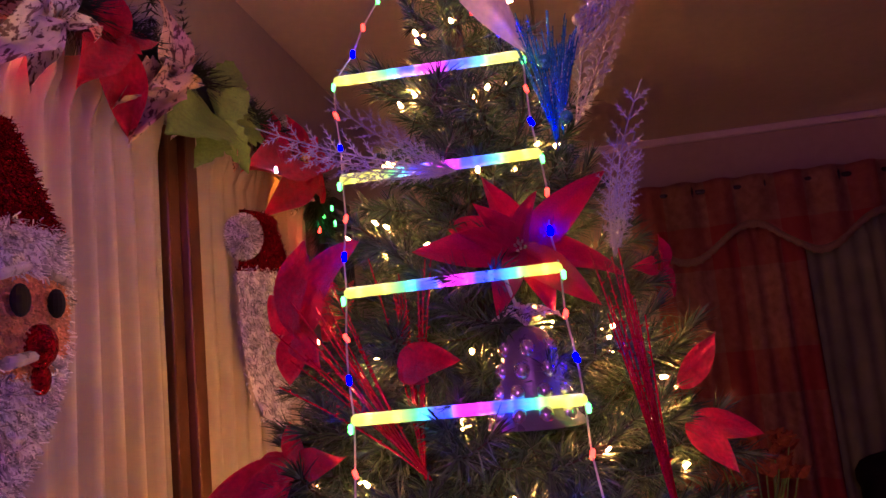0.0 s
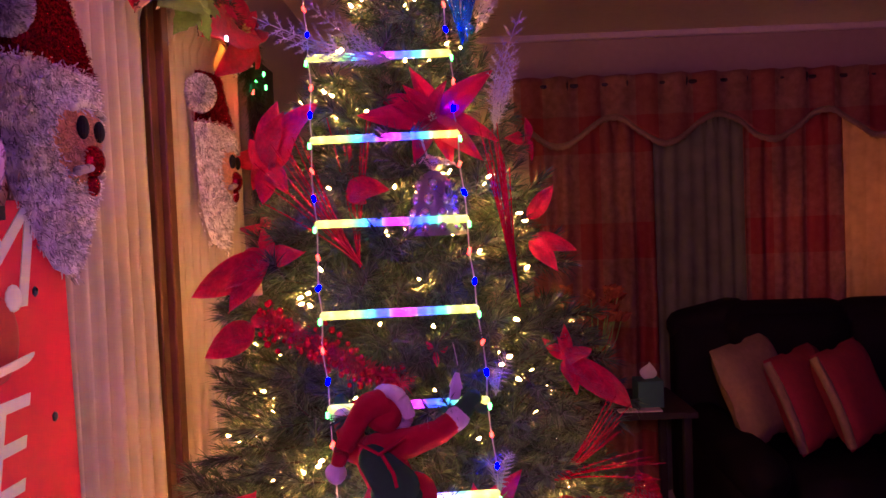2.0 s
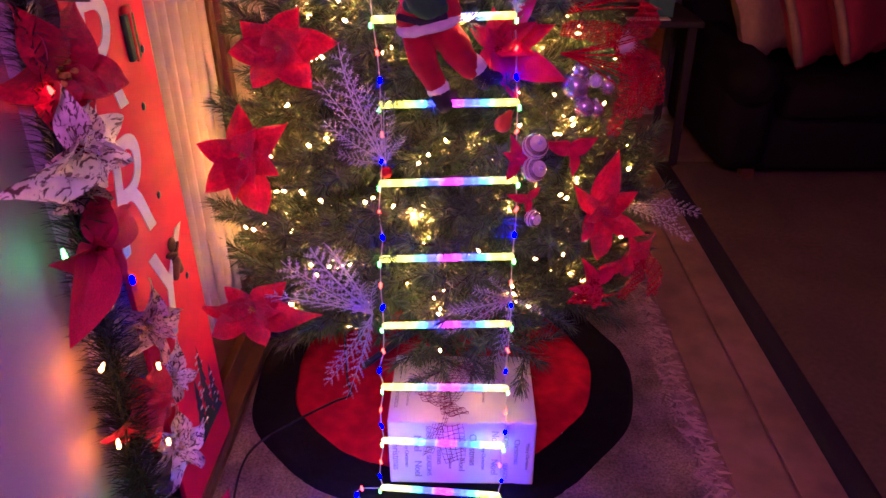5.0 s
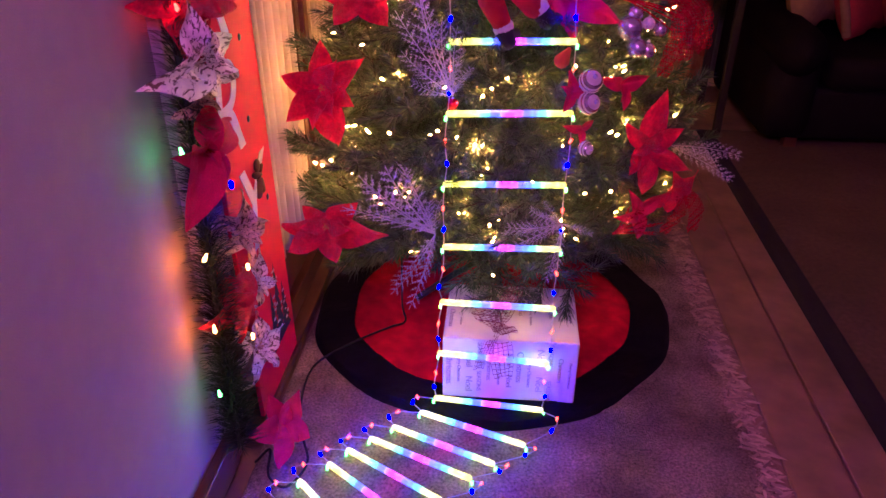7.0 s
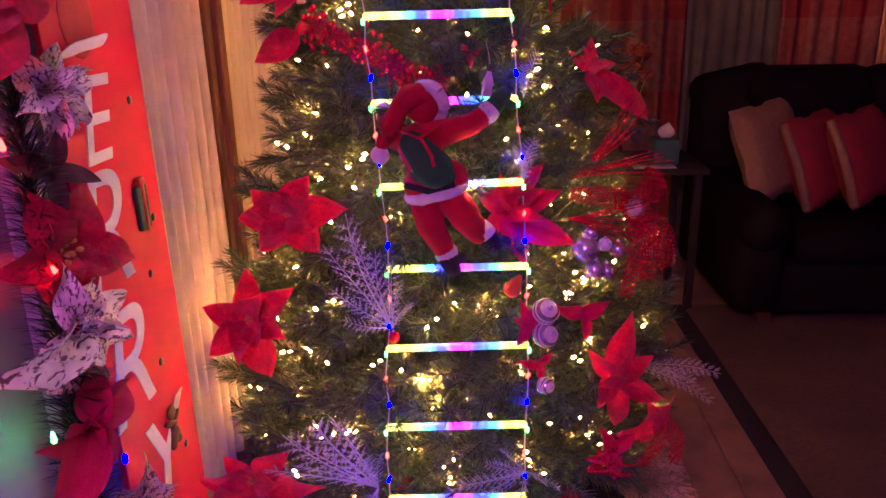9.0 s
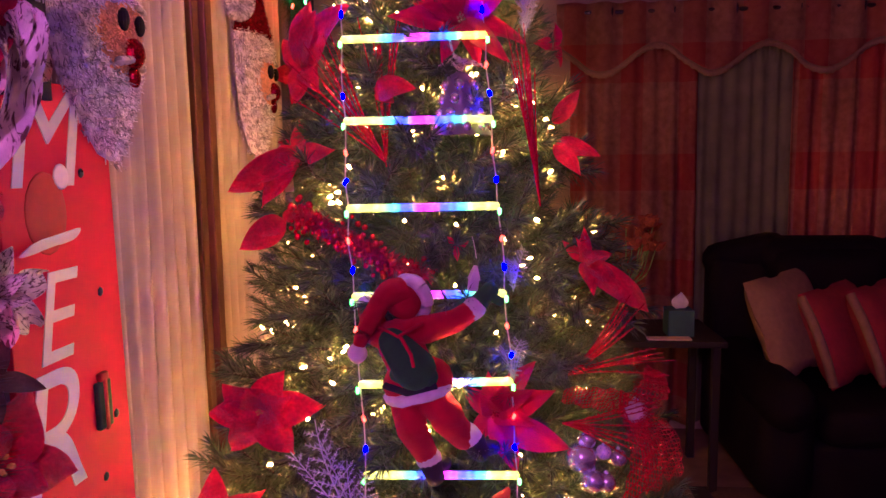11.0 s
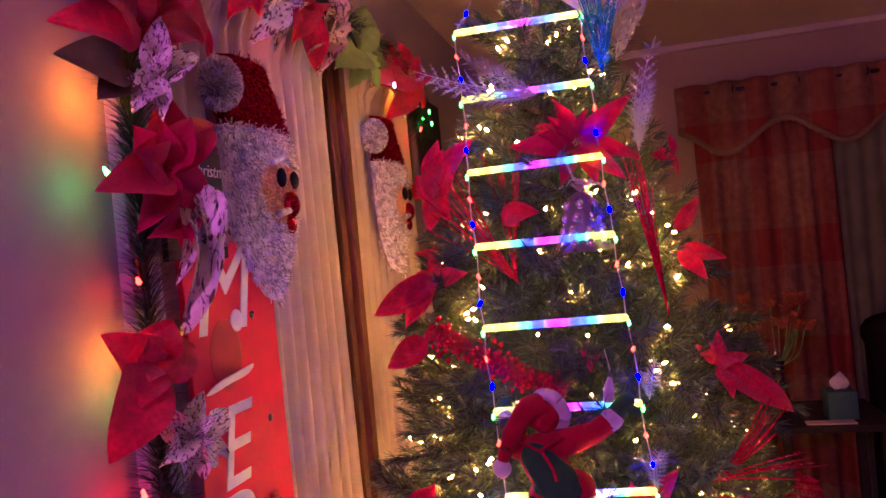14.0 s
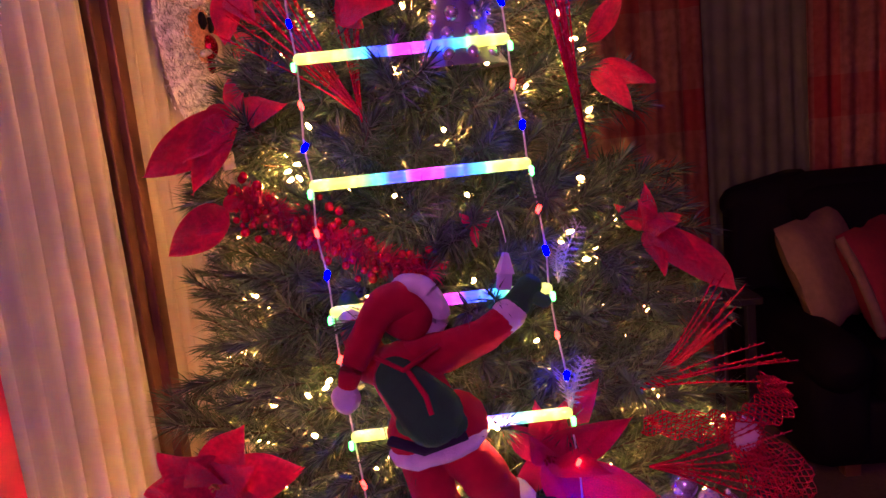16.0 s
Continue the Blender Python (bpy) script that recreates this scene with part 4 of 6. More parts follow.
capsule(bm, (0.020, 0.942, 1.238), (0.043, 0.952, 1.262), 0.019, 0.016, 12, G_, 4)
capsule(bm, (0.042, 0.946, 1.252), (0.060, 0.940, 1.240), 0.010, 0.008, 8, G_, 3)
capsule(bm, (-0.18, 0.915, 1.182), (-0.205, 0.955, 1.222), 0.028, 0.022, 14, R_, 4)
capsule(bm, (-0.206, 0.96, 1.226), (-0.209, 0.965, 1.232), 0.024, 0.024, 12, W_, 3)
capsule(bm, (-0.21, 0.968, 1.236), (-0.214, 0.975, 1.256), 0.018, 0.015, 12, G_, 4)
capsule(bm, (-0.122, 0.905, 1.082), (-0.078, 0.905, 1.092), 0.048, 0.047, 20, R_, 4, 0.85)
for k in range(18):
    a0, a1 = 2 * math.pi * k / 18, 2 * math.pi * (k + 1) / 18
    c = Vector((-0.099, 0.905, 1.068))
    e = lambda a: c + Vector((0.058 * math.cos(a), 0.049 * math.sin(a), 0.014 * math.cos(a)))
    capsule(bm, e(a0), e(a1), 0.012, 0.012, 8, W_, 2)
capsule(bm, (-0.122, 0.905, 1.055), (-0.112, 0.895, 0.995), 0.037, 0.031, 16, R_, 4)
capsule(bm, (-0.112, 0.895, 0.995), (-0.085, 0.905, 0.938), 0.031, 0.024, 16, R_, 4)
capsule(bm, (-0.082, 0.906, 0.932), (-0.080, 0.907, 0.926), 0.026, 0.025, 12, W_, 3)
capsule(bm, (-0.078, 0.906, 0.920), (-0.070, 0.895, 0.900), 0.023, 0.020, 12, K_, 4)
capsule(bm, (-0.072, 0.905, 0.903), (-0.055, 0.945, 0.905), 0.019, 0.016, 12, K_, 4)
capsule(bm, (-0.075, 0.905, 1.055), (-0.040, 0.885, 1.022), 0.036, 0.031, 16, R_, 4)
capsule(bm, (-0.044, 0.885, 1.018), (-0.010, 0.90, 0.978), 0.031, 0.026, 16, R_, 4)
capsule(bm, (-0.003, 0.902, 0.980), (0.001, 0.903, 0.975), 0.026, 0.025, 12, W_, 3)
capsule(bm, (0.006, 0.904, 0.968), (0.022, 0.905, 0.945), 0.023, 0.020, 12, K_, 4)
capsule(bm, (0.018, 0.905, 0.950), (0.046, 0.93, 0.948), 0.019, 0.015, 12, K_, 4)
ball(bm, (-0.126, 0.915, 1.243), 0.034, R_, 18)
hat = spline([(-0.128, 0.905, 1.268), (-0.155, 0.885, 1.262), (-0.180, 0.868, 1.225), (-0.200, 0.862, 1.185), (-0.208, 0.862, 1.165)], 6)
tube(bm, hat, 0.0275, 14, R_, taper=0.010)
ball(bm, (-0.209, 0.862, 1.154), 0.0195, W_, 12)
ax, ba, bb = frame_of((0.50, 0.78, 0.28))
brim = [Vector((-0.112, 0.932, 1.252)) + (ba * math.cos(t) + bb * math.sin(t)) * 0.035 for t in [2 * math.pi * k / 20 for k in range(21)]]
tube(bm, brim, 0.014, 10, W_)
capsule(bm, (-0.140, 0.868, 1.172), (-0.102, 0.860, 1.128), 0.030, 0.044, 16, G_, 5, 0.62)
capsule(bm, (-0.128, 0.866, 1.115), (-0.078, 0.866, 1.108), 0.022, 0.022, 12, G_, 4, 0.7)
tube(bm, [(-0.175, 0.88, 1.205), (-0.13, 0.85, 1.190), (-0.085, 0.87, 1.212)], 0.0035, 6, R_)
tube(bm, [(-0.125, 0.848, 1.190), (-0.105, 0.835, 1.160), (-0.098, 0.832, 1.135)], 0.0035, 6, R_)
tube(bm, [(-0.158, 0.868, 1.09), (-0.115, 0.848, 1.082), (-0.06, 0.862, 1.094)], 0.008, 8, K_)
for v in bm.verts:
    v.co = Vector((-0.10, 0.95, 1.09)) + (v.co - Vector((-0.10, 0.95, 1.09))) * 0.91
    v.co += 0.0030 * noise.noise_vector(v.co * 38) + Vector((0.004, 0.034, 0.008))
doll = part("climbing_doll", bm, [PLUSH, STAR_WHITE, DARKGREEN, BLACKCLOTH])
tagged(doll, "red plush doll with white trim and green sack climbing the ladder", "doll")

# bell of pale mosaic glass
bell = thing("bell_ornament", (-0.026, 1.126, 1.534), "pale lilac mosaic glass bell with a flower top", "ornament")
bell.scale = (1.22, 1.22, 1.22)
bm = bmesh.new()
prof = [(0.052, 0.0), (0.047, 0.008), (0.040, 0.018), (0.034, 0.035), (0.031, 0.055), (0.028, 0.075), (0.020, 0.092), (0.006, 0.100)]
prev = None
for r, h in prof:
    ring = [bm.verts.new((r * math.cos(2 * math.pi * k / 20), r * math.sin(2 * math.pi * k / 20), h)) for k in range(20)]
    if prev:
        for k in range(20):
            bm.faces.new((prev[k], prev[(k + 1) % 20], ring[(k + 1) % 20], ring[k]))
    prev = ring
part("body", bm, mat("dark_leaded_glass", (0.22, 0.2, 0.25), 0.3, metal=0.3, vary=0.2, bump=0.2), bell)
PEB = bpy.data.meshes.new("glass_pebble")
bm = ball(bmesh.new(), (0, 0, 0), 0.0088, 0, 8, (1, 1, 1.1))
bm.to_mesh(PEB)
bm.free()
PEB.materials.append(PEARL)
PEB.polygons.foreach_set("use_smooth", [True] * len(PEB.polygons))
for j, (r, h, n) in enumerate(((0.044, 0.012, 10), (0.036, 0.034, 8), (0.032, 0.056, 7), (0.027, 0.077, 6))):
    for k in range(n):
        a = 2 * math.pi * (k + 0.5 * (j % 2)) / n
        shared("glass_pebble", PEB, bell, Matrix.Translation((r * 0.93 * math.cos(a), r * 0.93 * math.sin(a), h)))
for k in range(7):
    shared("petal", PETALS["silver"][k % 3], bell, pose(0, 0, 0.103, 0, 0, k * 51) @ pose(0, 0, 0, 0, -20 - 18 * (k % 2)) @ Matrix.Diagonal((0.036, 0.036, 0.036, 1)))
bm = bmesh.new()
tube(bm, spline([(0, 0, 0.10), (-0.012, -0.002, 0.135), (-0.018, 0, 0.16)], 4), 0.0022, 6)
part("hook", bm, CLEARWIRE, bell)


def bauble(place, r, material, label, group="baubles"):
    ob = thing("bauble", place, label, "ornament", group)
    part("sphere", ball(bmesh.new(), (0, 0, 0), r, 0, 18), material, ob)
    bm = bmesh.new()
    capsule(bm, (0, 0, r * 0.98), (0, 0, r * 1.10), r * 0.22, r * 0.22, 10, rings=1)
    part("cap", bm, SILVER, ob, "small metal cap")
    return ob


def striped(place, r, label, seed=0):
    """A ball with two-tone rings."""
    ob = thing("bauble", place, label, "ornament", "baubles")
    bm = bmesh.new()
    g = bmesh.ops.create_uvsphere(bm, u_segments=20, v_segments=18, radius=r)
    for f in bm.faces:
        f.material_index = int((f.calc_center_median().z / r + 1) * 4.5) % 2
    part("sphere", bm, [STAR_WHITE, PEARL], ob)
    part("cap", capsule(bmesh.new(), (0, 0, r * 0.98), (0, 0, r * 1.10), r * 0.2, r * 0.2, 8, rings=1), SILVER, ob)
    ob.matrix_basis = Matrix.Translation(place) @ pose(0, 0, 0, 50, 20 + 30 * seed)
    return ob


striped((0.112, 0.862, 0.862), 0.026, "white and lilac striped ball ornament", 0)
striped((0.112, 0.858, 0.815), 0.025, "white and lilac striped ball ornament", 1)
striped((0.112, 0.83, 0.722), 0.017, "small white striped ball ornament", 2)
for p, r in (((0.205, 0.965, 0.985), 0.017), ((0.195, 0.955, 0.955), 0.027), ((0.235, 0.965, 0.962), 0.014), ((0.262, 0.975, 0.948), 0.017), ((0.215, 0.955, 0.912), 0.022), ((0.24, 0.965, 0.905), 0.018)):
    bauble(p, r, PEARL if r > 0.016 else SILVER, "shiny lilac silver ball in a cluster on the tree")
bauble((-0.185, 0.90, 0.79), 0.013, REDGLIT, "small red glitter ball ornament")
bauble((0.30, 1.02, 1.02), 0.022, CREAM, "cream ball ornament among red twigs")
bauble((0.035, 1.19, 2.02), 0.011, BLUEGLIT, "small blue foil ball")
bauble((0.055, 1.17, 1.93), 0.010, BLUEGLIT, "small blue foil ball")
for k in range(7):
    u = k / 6
    bauble((0.09 + 0.21 * u + 0.02 * math.sin(9 * k), 1.25, 2.08 + 0.26 * u + 0.02 * math.cos(7 * k)), 0.008, DARKGLIT, "tiny dark silver bell on a wire spray", "tiny bells")

# red felt bird-like ornament and hanging ribbon bits by the striped balls
for x, y, z, s, k in ((0.075, 0.87, 0.835, 0.10, "crimson"), (0.18, 0.90, 0.845, 0.13, "crimson"), (0.10, 0.85, 0.76, 0.08, "crimson")):
    flower_on_tree(x, y, z, s, k, int(1000 * x), outer=3, inner=1, stamen=None, label="crumpled dark red cloth leaves beside striped balls")
bm = bmesh.new()
capsule(bm, (0, 0, 0), (0.012, 0, 0.022), 0.018, 0.006, 10, rings=3)
ob = part("felt_ornament", bm, mat("orange_felt", (0.75, 0.13, 0.03), 0.85, vary=0.2, bump=0.3))
ob.location = (0.050, 0.89, 0.898)
tagged(ob, "small orange red felt ornament hanging on the tree", "ornament")
for p, tilt in (((0.005, 0.985, 1.285), 8), ((-0.385, 1.17, 1.46), -4), ((-0.115, 1.02, 1.02), 3)):
    tag = thing("gift_tag", p, "small folded pale tag on a thread", "tag", "paper tags")
    bm = bmesh.new()
    bmesh.ops.create_cone(bm, cap_ends=True, segments=4, radius1=0.016, radius2=0.005, depth=0.03, matrix=Matrix.Translation((0, 0, 0.0)) @ pose(0, 0, 0, 0, 0, 45))
    box(bm, -0.011, 0.011, -0.006, 0.006, -0.040, -0.012, 0.003)
    part("body", bm, CREAM if tilt < 0 else mat("frosted_glass", (0.62, 0.6, 0.75), 0.35, vary=0.15, bump=0.2), tag, smooth=False)
    bm = bmesh.new()
    tube(bm, [(0, 0, 0.03), (-0.006, 0, 0.05), (-0.012, 0.01, 0.075)], 0.001, 4)
    part("thread", bm, CLEARWIRE, tag)
    tag.matrix_basis = Matrix.Translation(p) @ pose(0, 0, 0, 0, tilt, 20) @ Matrix.Diagonal((0.85, 0.85, 0.85, 1))

# pale shell-like leaf and dark red plume at the top
leaf = thing("top_leaf", (-0.015, 1.22, 2.10), "large pale peach leaf at the tree top", "decoration")
shared("petal", petal_mesh("petal", CREAM, width=0.36, seed=4, fold=0.25), leaf, towards((-0.048, 0, 0.09), (0.025, -0.03, -0.055), 20))
plume = thing("plume", (-0.06, 1.26, 2.24), "dark red leafy plume on the tree top", "decoration")
PLUME = fern_mesh("frond", mat("dark_red_feather", (0.16, 0.004, 0.022), 0.5, vary=0.3, scale=60, bump=0), 31, n=9, reach=0.26, leaf=0.075, bend=0.35)
for e in ((0.01, -0.03, 0.20), (0.06, -0.04, 0.17), (-0.03, -0.03, 0.19), (0.10, -0.04, 0.08)):
    shared("frond", PLUME, plume, towards((0, 0, 0), e, 10))

# red berry garland winding across the tree
gar = thing("berry_garland", (-0.25, 1.05, 1.33), "red beaded tinsel garland lying across the boughs", "garland")
rng = random.Random(21)
bm = bmesh.new()
path = spline([(-0.36, 1.14, 1.385), (-0.32, 1.10, 1.37), (-0.26, 1.06, 1.345), (-0.21, 1.035, 1.325), (-0.15, 1.02, 1.295), (-0.09, 1.02, 1.275)], 14)
vs, fs = [], []
base = Vector((-0.25, 1.05, 1.33))
for p in path:
    for _ in range(2):
        q = p + Vector((rng.gauss(0, 0.015), rng.gauss(0, 0.012) - 0.008, rng.gauss(0, 0.018)))
        ball(bm, q - base, rng.uniform(0.0034, 0.0072), 0, 6)
needles([p - base for p in path], [Vector((0.8, -0.3, -0.2))] * len(path), 0.030, 0.0022, rng, (0.8, 1.6), 22, vs, fs)
tagged(part("bead_strand", bm, REDGLIT, gar), kind="stuff")
mesh_ob("tinsel", vs, fs, CRIMSON, gar)

# mesh ribbon on the outer boughs
def ribbon(place, tails, label):
    ob = thing("ribbon_bow", place, label, "ribbon")
    for e, w in tails:
        p = spline([(0, 0, 0), Vector(e) * 0.45 + Vector((0.02, -0.03, 0.01)), Vector(e)], 14)
        verts, faces = [], []
        d = Vector(e).cross(Vector((0, 1, 0.2))).normalized()
        for i, q in enumerate(p):
            ww = w * (0.5 + 0.5 * math.sin(0.5 + 2.4 * i / len(p)))
            for j in range(9):
                verts.append(q + d * ww * (j / 8 - 0.5) + Vector((0, 0.008 * math.sin(1.3 * i + j), 0)))
        for i in range(len(p) - 1):
            for j in range(8):
                k = i * 9 + j
                faces.append((k, k + 1, k + 10, k + 9))
        r = mesh_ob("tail", verts, faces, REDGLIT, ob)
        s = r.modifiers.new("net", "WIREFRAME")
        s.thickness, s.use_replace = 0.0022, True
    return ob


ribbon((0.285, 1.02, 1.03), [((0.090, 0.0, -0.135), 0.050), ((0.045, -0.02, -0.155), 0.042), ((0.0, -0.03, -0.19), 0.040), ((-0.12, -0.03, 0.03), 0.045), ((0.045, -0.02, 0.075), 0.055)], "red glitter mesh ribbon hanging from the boughs")
ribbon((0.36, 0.99, 0.58), [((0.05, -0.02, -0.12), 0.035), ((-0.02, -0.02, -0.13), 0.03)], "narrow red ribbon tails at the bough tips")

# ---- below the tree ----
skirt = thing("tree_skirt", (-0.085, 1.26, 0.0), "round red velvet tree skirt with a black plush border", "tree skirt")


def disc(r0, r1, material, name, rise, label, seed):
    verts, faces = [], []
    n, m = 120, 10
    for j in range(m + 1):
        r = r0 + (r1 - r0) * j / m
        for k in range(n):
            a = 2 * math.pi * k / n
            rr = r * (1 + 0.012 * math.sin(5 * a + seed) + 0.008 * math.sin(11 * a))
            z = rise + 0.010 * noise.noise((3 * rr * math.cos(a) * 4, 12 * rr * math.sin(a), seed)) + 0.004 * noise.noise((40 * rr * math.cos(a), 40 * rr * math.sin(a), seed))
            if j == m:
                z = 0.001
            verts.append((rr * math.cos(a), rr * math.sin(a), z))
    for j in range(m):
        for k in range(n):
            faces.append((j * n + k, j * n + (k + 1) % n, (j + 1) * n + (k + 1) % n, (j + 1) * n + k))
    return mesh_ob(name, verts, faces, material, skirt, label)


SKIRTRED = mat("red_velvet_cloth", (0.72, 0.008, 0.030), 0.85, vary=0.3, scale=22, fine=700, bump=0.3, spec=0.15, mix_scale=6)
FUR = mat("black_plush_fur", (0.010, 0.010, 0.013), 0.75, vary=0.4, scale=50, fine=500, bump=0.9, spec=0.1, bump_dist=0.008)
disc(0.02, 0.445, SKIRTRED, "centre", 0.010, "red velvet centre", 1)
disc(0.43, 0.55, FUR, "border", 0.020, "black plush border", 2)

gift = thing("gift_box", (-0.026, 0.93, 0.022), "white wrapped gift box printed with grey greetings", "gift box")
WRAP = mat("printed_wrap", (0.76, 0.72, 0.68), 0.45, vary=0.08, scale=16, bump=0.1)
part("box", bx(-0.172, 0.172, -0.128, 0.128, 0, 0.192, 0.004), WRAP, gift, smooth=False)
INK = mat("grey_ink", (0.40, 0.36, 0.38), 0.6, vary=0.1, bump=0)


def lettering(text, size, material, m, parent, name="lettering", depth=0.0006, shear=0.0):
    cu = bpy.data.curves.new("text", "FONT")
    cu.body, cu.size, cu.extrude, cu.shear, cu.align_x, cu.align_y = text, size, depth, shear, "CENTER", "CENTER"
    tmp = bpy.data.objects.new("text", cu)
    me = bpy.data.meshes.new_from_object(tmp)
    bpy.data.objects.remove(tmp)
    me.materials.clear()
    me.materials.append(material)
    ob = new(name, me)
    ob.parent = parent
    ob.matrix_basis = m
    return ob


FRONT = Matrix(((0, 1, 0, 0), (0, 0, -1, 0), (-1, 0, 0, 0), (0, 0, 0, 1)))  # writing that runs down the front
TOP = Matrix(((0, 1, 0, 0), (-1, 0, 0, 0), (0, 0, 1, 0), (0, 0, 0, 1)))
words = [("Christmas", 0.024), ("Merry Christmas", 0.013), ("Noel", 0.025), ("SEASONS", 0.016), ("Christmas", 0.019), ("Merry Christmas", 0.012), ("Noel", 0.021)]
rng = random.Random(4)
for i in range(13):
    w, s = words[i % 7]
    x = -0.155 + i * 0.0258
    hh = 0.115 if len(w) < 12 else 0.12
    for z in ((0.14, 0.05) if len(w) < 8 else (0.10,)):
        lettering(w, s, INK, Matrix.Translation((x, -0.1287, z + rng.uniform(-0.015, 0.015))) @ FRONT, gift)
    lettering(w, s * 0.8, INK, Matrix.Translation((x, rng.uniform(-0.05, 0.04), 0.1925)) @ TOP, gift)
bow = thing("gift_bow", (-0.06, 0.86, 0.216), "sheer dark magenta net bow on the gift box", "bow")
BOWM = mat("magenta_net", (0.22, 0.01, 0.06), 0.5, vary=0.2, bump=0)
for e, w in (((0.04, 0.0, 0.12), 0.05), ((-0.05, -0.01, 0.05), 0.05), ((0.03, -0.05, 0.015), 0.05), ((0.02, -0.075, -0.105), 0.055), ((-0.045, -0.072, -0.085), 0.03)):
    p = spline([(0, 0, 0), Vector(e) * 0.5 + Vector((0, -0.04, 0.03)), Vector(e)], 6)
    verts, faces = [], []
    d = Vector((1, 0, 0.2))
    for i, q in enumerate(p):
        ww = w * (0.35 + 0.75 * math.sin(0.4 + 2.3 * i / len(p)))
        for j in range(6):
            verts.append(q + d * ww * (j / 5 - 0.5) + Vector((0, -0.004 * math.sin(1.2 * i + j), 0)))
    for i in range(len(p) - 1):
        for j in range(5):
            k = i * 6 + j
            faces.append((k, k + 1, k + 7, k + 6))
    r = mesh_ob("loop", verts, faces, BOWM, bow)
    s = r.modifiers.new("net", "WIREFRAME")
    s.thickness, s.use_replace = 0.0014, True

cable = bmesh.new()
tube(cable, spline([(-0.36, 1.22, 0.20), (-0.355, 1.17, 0.06), (-0.34, 1.12, 0.030), (-0.38, 1.08, 0.034), (-0.47, 1.0, 0.034), (-0.565, 0.92, 0.012), (-0.575, 0.80, 0.010), (-0.545, 0.66, 0.010), (-0.50, 0.55, 0.010), (-0.53, 0.47, 0.010), (-0.58, 0.50, 0.010), (-0.60, 0.58, 0.012), (-0.615, 0.52, 0.03)], 8), 0.0032, 7)
tagged(part("power_cord", cable, BLACKCORD), "black power cord lying across the tree skirt and rug", "cord")

# ---- garland round the door ----
GX = XW + 0.045
LEG = [(GX + 0.01, 0.50, 0.10), (GX, 0.53, 0.45), (GX, 0.55, 0.85), (GX, 0.55, 1.25), (GX, 0.55, 1.60), (GX, 0.56, 1.90), (GX, 0.62, 2.09), (GX, 0.80, 2.17),
       (GX, 1.15, 2.19), (GX, 1.50, 2.20), (GX, 1.85, 2.19), (GX, 2.12, 2.13), (GX, 2.20, 1.95), (GX, 2.21, 1.60), (GX, 2.21, 1.25)]
line = spline(LEG, 22)
garland = thing("door_garland", (GX, 0.5, 0.0), "dark green tinsel garland with coloured lights round the door", "garland")
g0 = Vector((GX, 0.5, 0.0))
vs, fs = [], []
rng = random.Random(31)
needles([p - g0 for p in line], [b - a for a, b in zip(line, line[1:] + [2 * line[-1] - line[-2]])], 0.068, 0.0024, rng, (0.7, 1.5), 55, vs, fs)
tagged(mesh_ob("tinsel", vs, fs, DARKNEEDLE, garland), kind="stuff")
bm = bmesh.new()
tube(bm, [p - g0 for p in line], 0.006, 6)
part("core_wire", bm, WIRE, garland)
LAMPS = [("orange", 0.50, 1.83, 0.32), ("green", 0.475, 1.70, 0.08), ("red", 0.52, 1.545, 0.09), ("orange", 0.515, 1.45, 0.24), ("green", 0.50, 1.40, 0.05), ("red", 0.49, 1.24, 0.2), ("red", 0.55, 1.05, 0.22),
         ("green", 0.47, 0.82, 0.06), ("orange", 0.48, 0.60, 0.17), ("orange", 0.47, 0.44, 0.17), ("green", 0.44, 0.30, 0.05), ("red", 0.60, 2.05, 0.2), ("orange", 0.86, 2.12, 0.16), ("red", 1.06, 2.11, 0.2),
         ("orange", 1.95, 2.10, 0.14), ("red", 2.12, 1.98, 0.18), ("green", 2.17, 2.03, 0.04)]
HUE = {"orange": (1.0, 0.23, 0.002), "green": (0.02, 1.0, 0.16), "red": (1.0, 0.018, 0.012)}
BULB = {}
for c in HUE:
    bm = capsule(bmesh.new(), (0, 0, 0), (0, 0, 0.012), 0.0042, 0.0025, 8, rings=2)
    me = bpy.data.meshes.new(c + "_bulb")
    bm.to_mesh(me)
    bm.free()
    me.materials.append(LEDS[c])
    BULB[c] = me
for c, y, z, w in LAMPS:
    p = Vector((XW + 0.045, y - 0.012, z))
    shared("bulb", BULB[c], garland, Matrix.Translation(p - g0 + Vector((0.02, 0.0, 0.012))) @ pose(0, 0, 0, rng.uniform(-60, 60), rng.uniform(-60, 60)))
    point_lamp(c + "_bulb_glow", p, HUE[c], w * GARLAND_LIGHT * (1.0 if c == "orange" else 0.6), 0.008)
for c, y, z in (("red", 0.62, 1.565), ("orange", 0.60, 0.52), ("blue", 0.58, 0.72), ("white", 0.72, 2.13), ("orange", 0.57, 0.36), ("white", 1.75, 2.08), ("green", 2.14, 2.06), ("green", 2.16, 2.02)):
    shared("bulb", DIODE[c], garland, Matrix.Translation(Vector((GX + 0.05, y, z)) - g0) @ Matrix.Diagonal((1.3, 1.3, 1.3, 1)))


def door_flower(y, z, size, kind, seed, x=-0.632, n=(1, -0.5, 0.1), outer=5, inner=4, stamen="yellow", label="", **k):
    return poinsettia((x, y, z), n, size * 0.92, kind, outer, inner, seed, label, stamen, group="flowers on the door garland", **k)

def door_bloom(centre, tips, kind, seed, inner=3, stamen="yellow", label="", broad=1.0, x=-0.615):
    return bloom((x, *centre), [(x + 0.015, *t) for t in tips], kind, seed, inner, stamen, label, broad, (0.72, -0.68, 0.1), "flowers on the door garland")


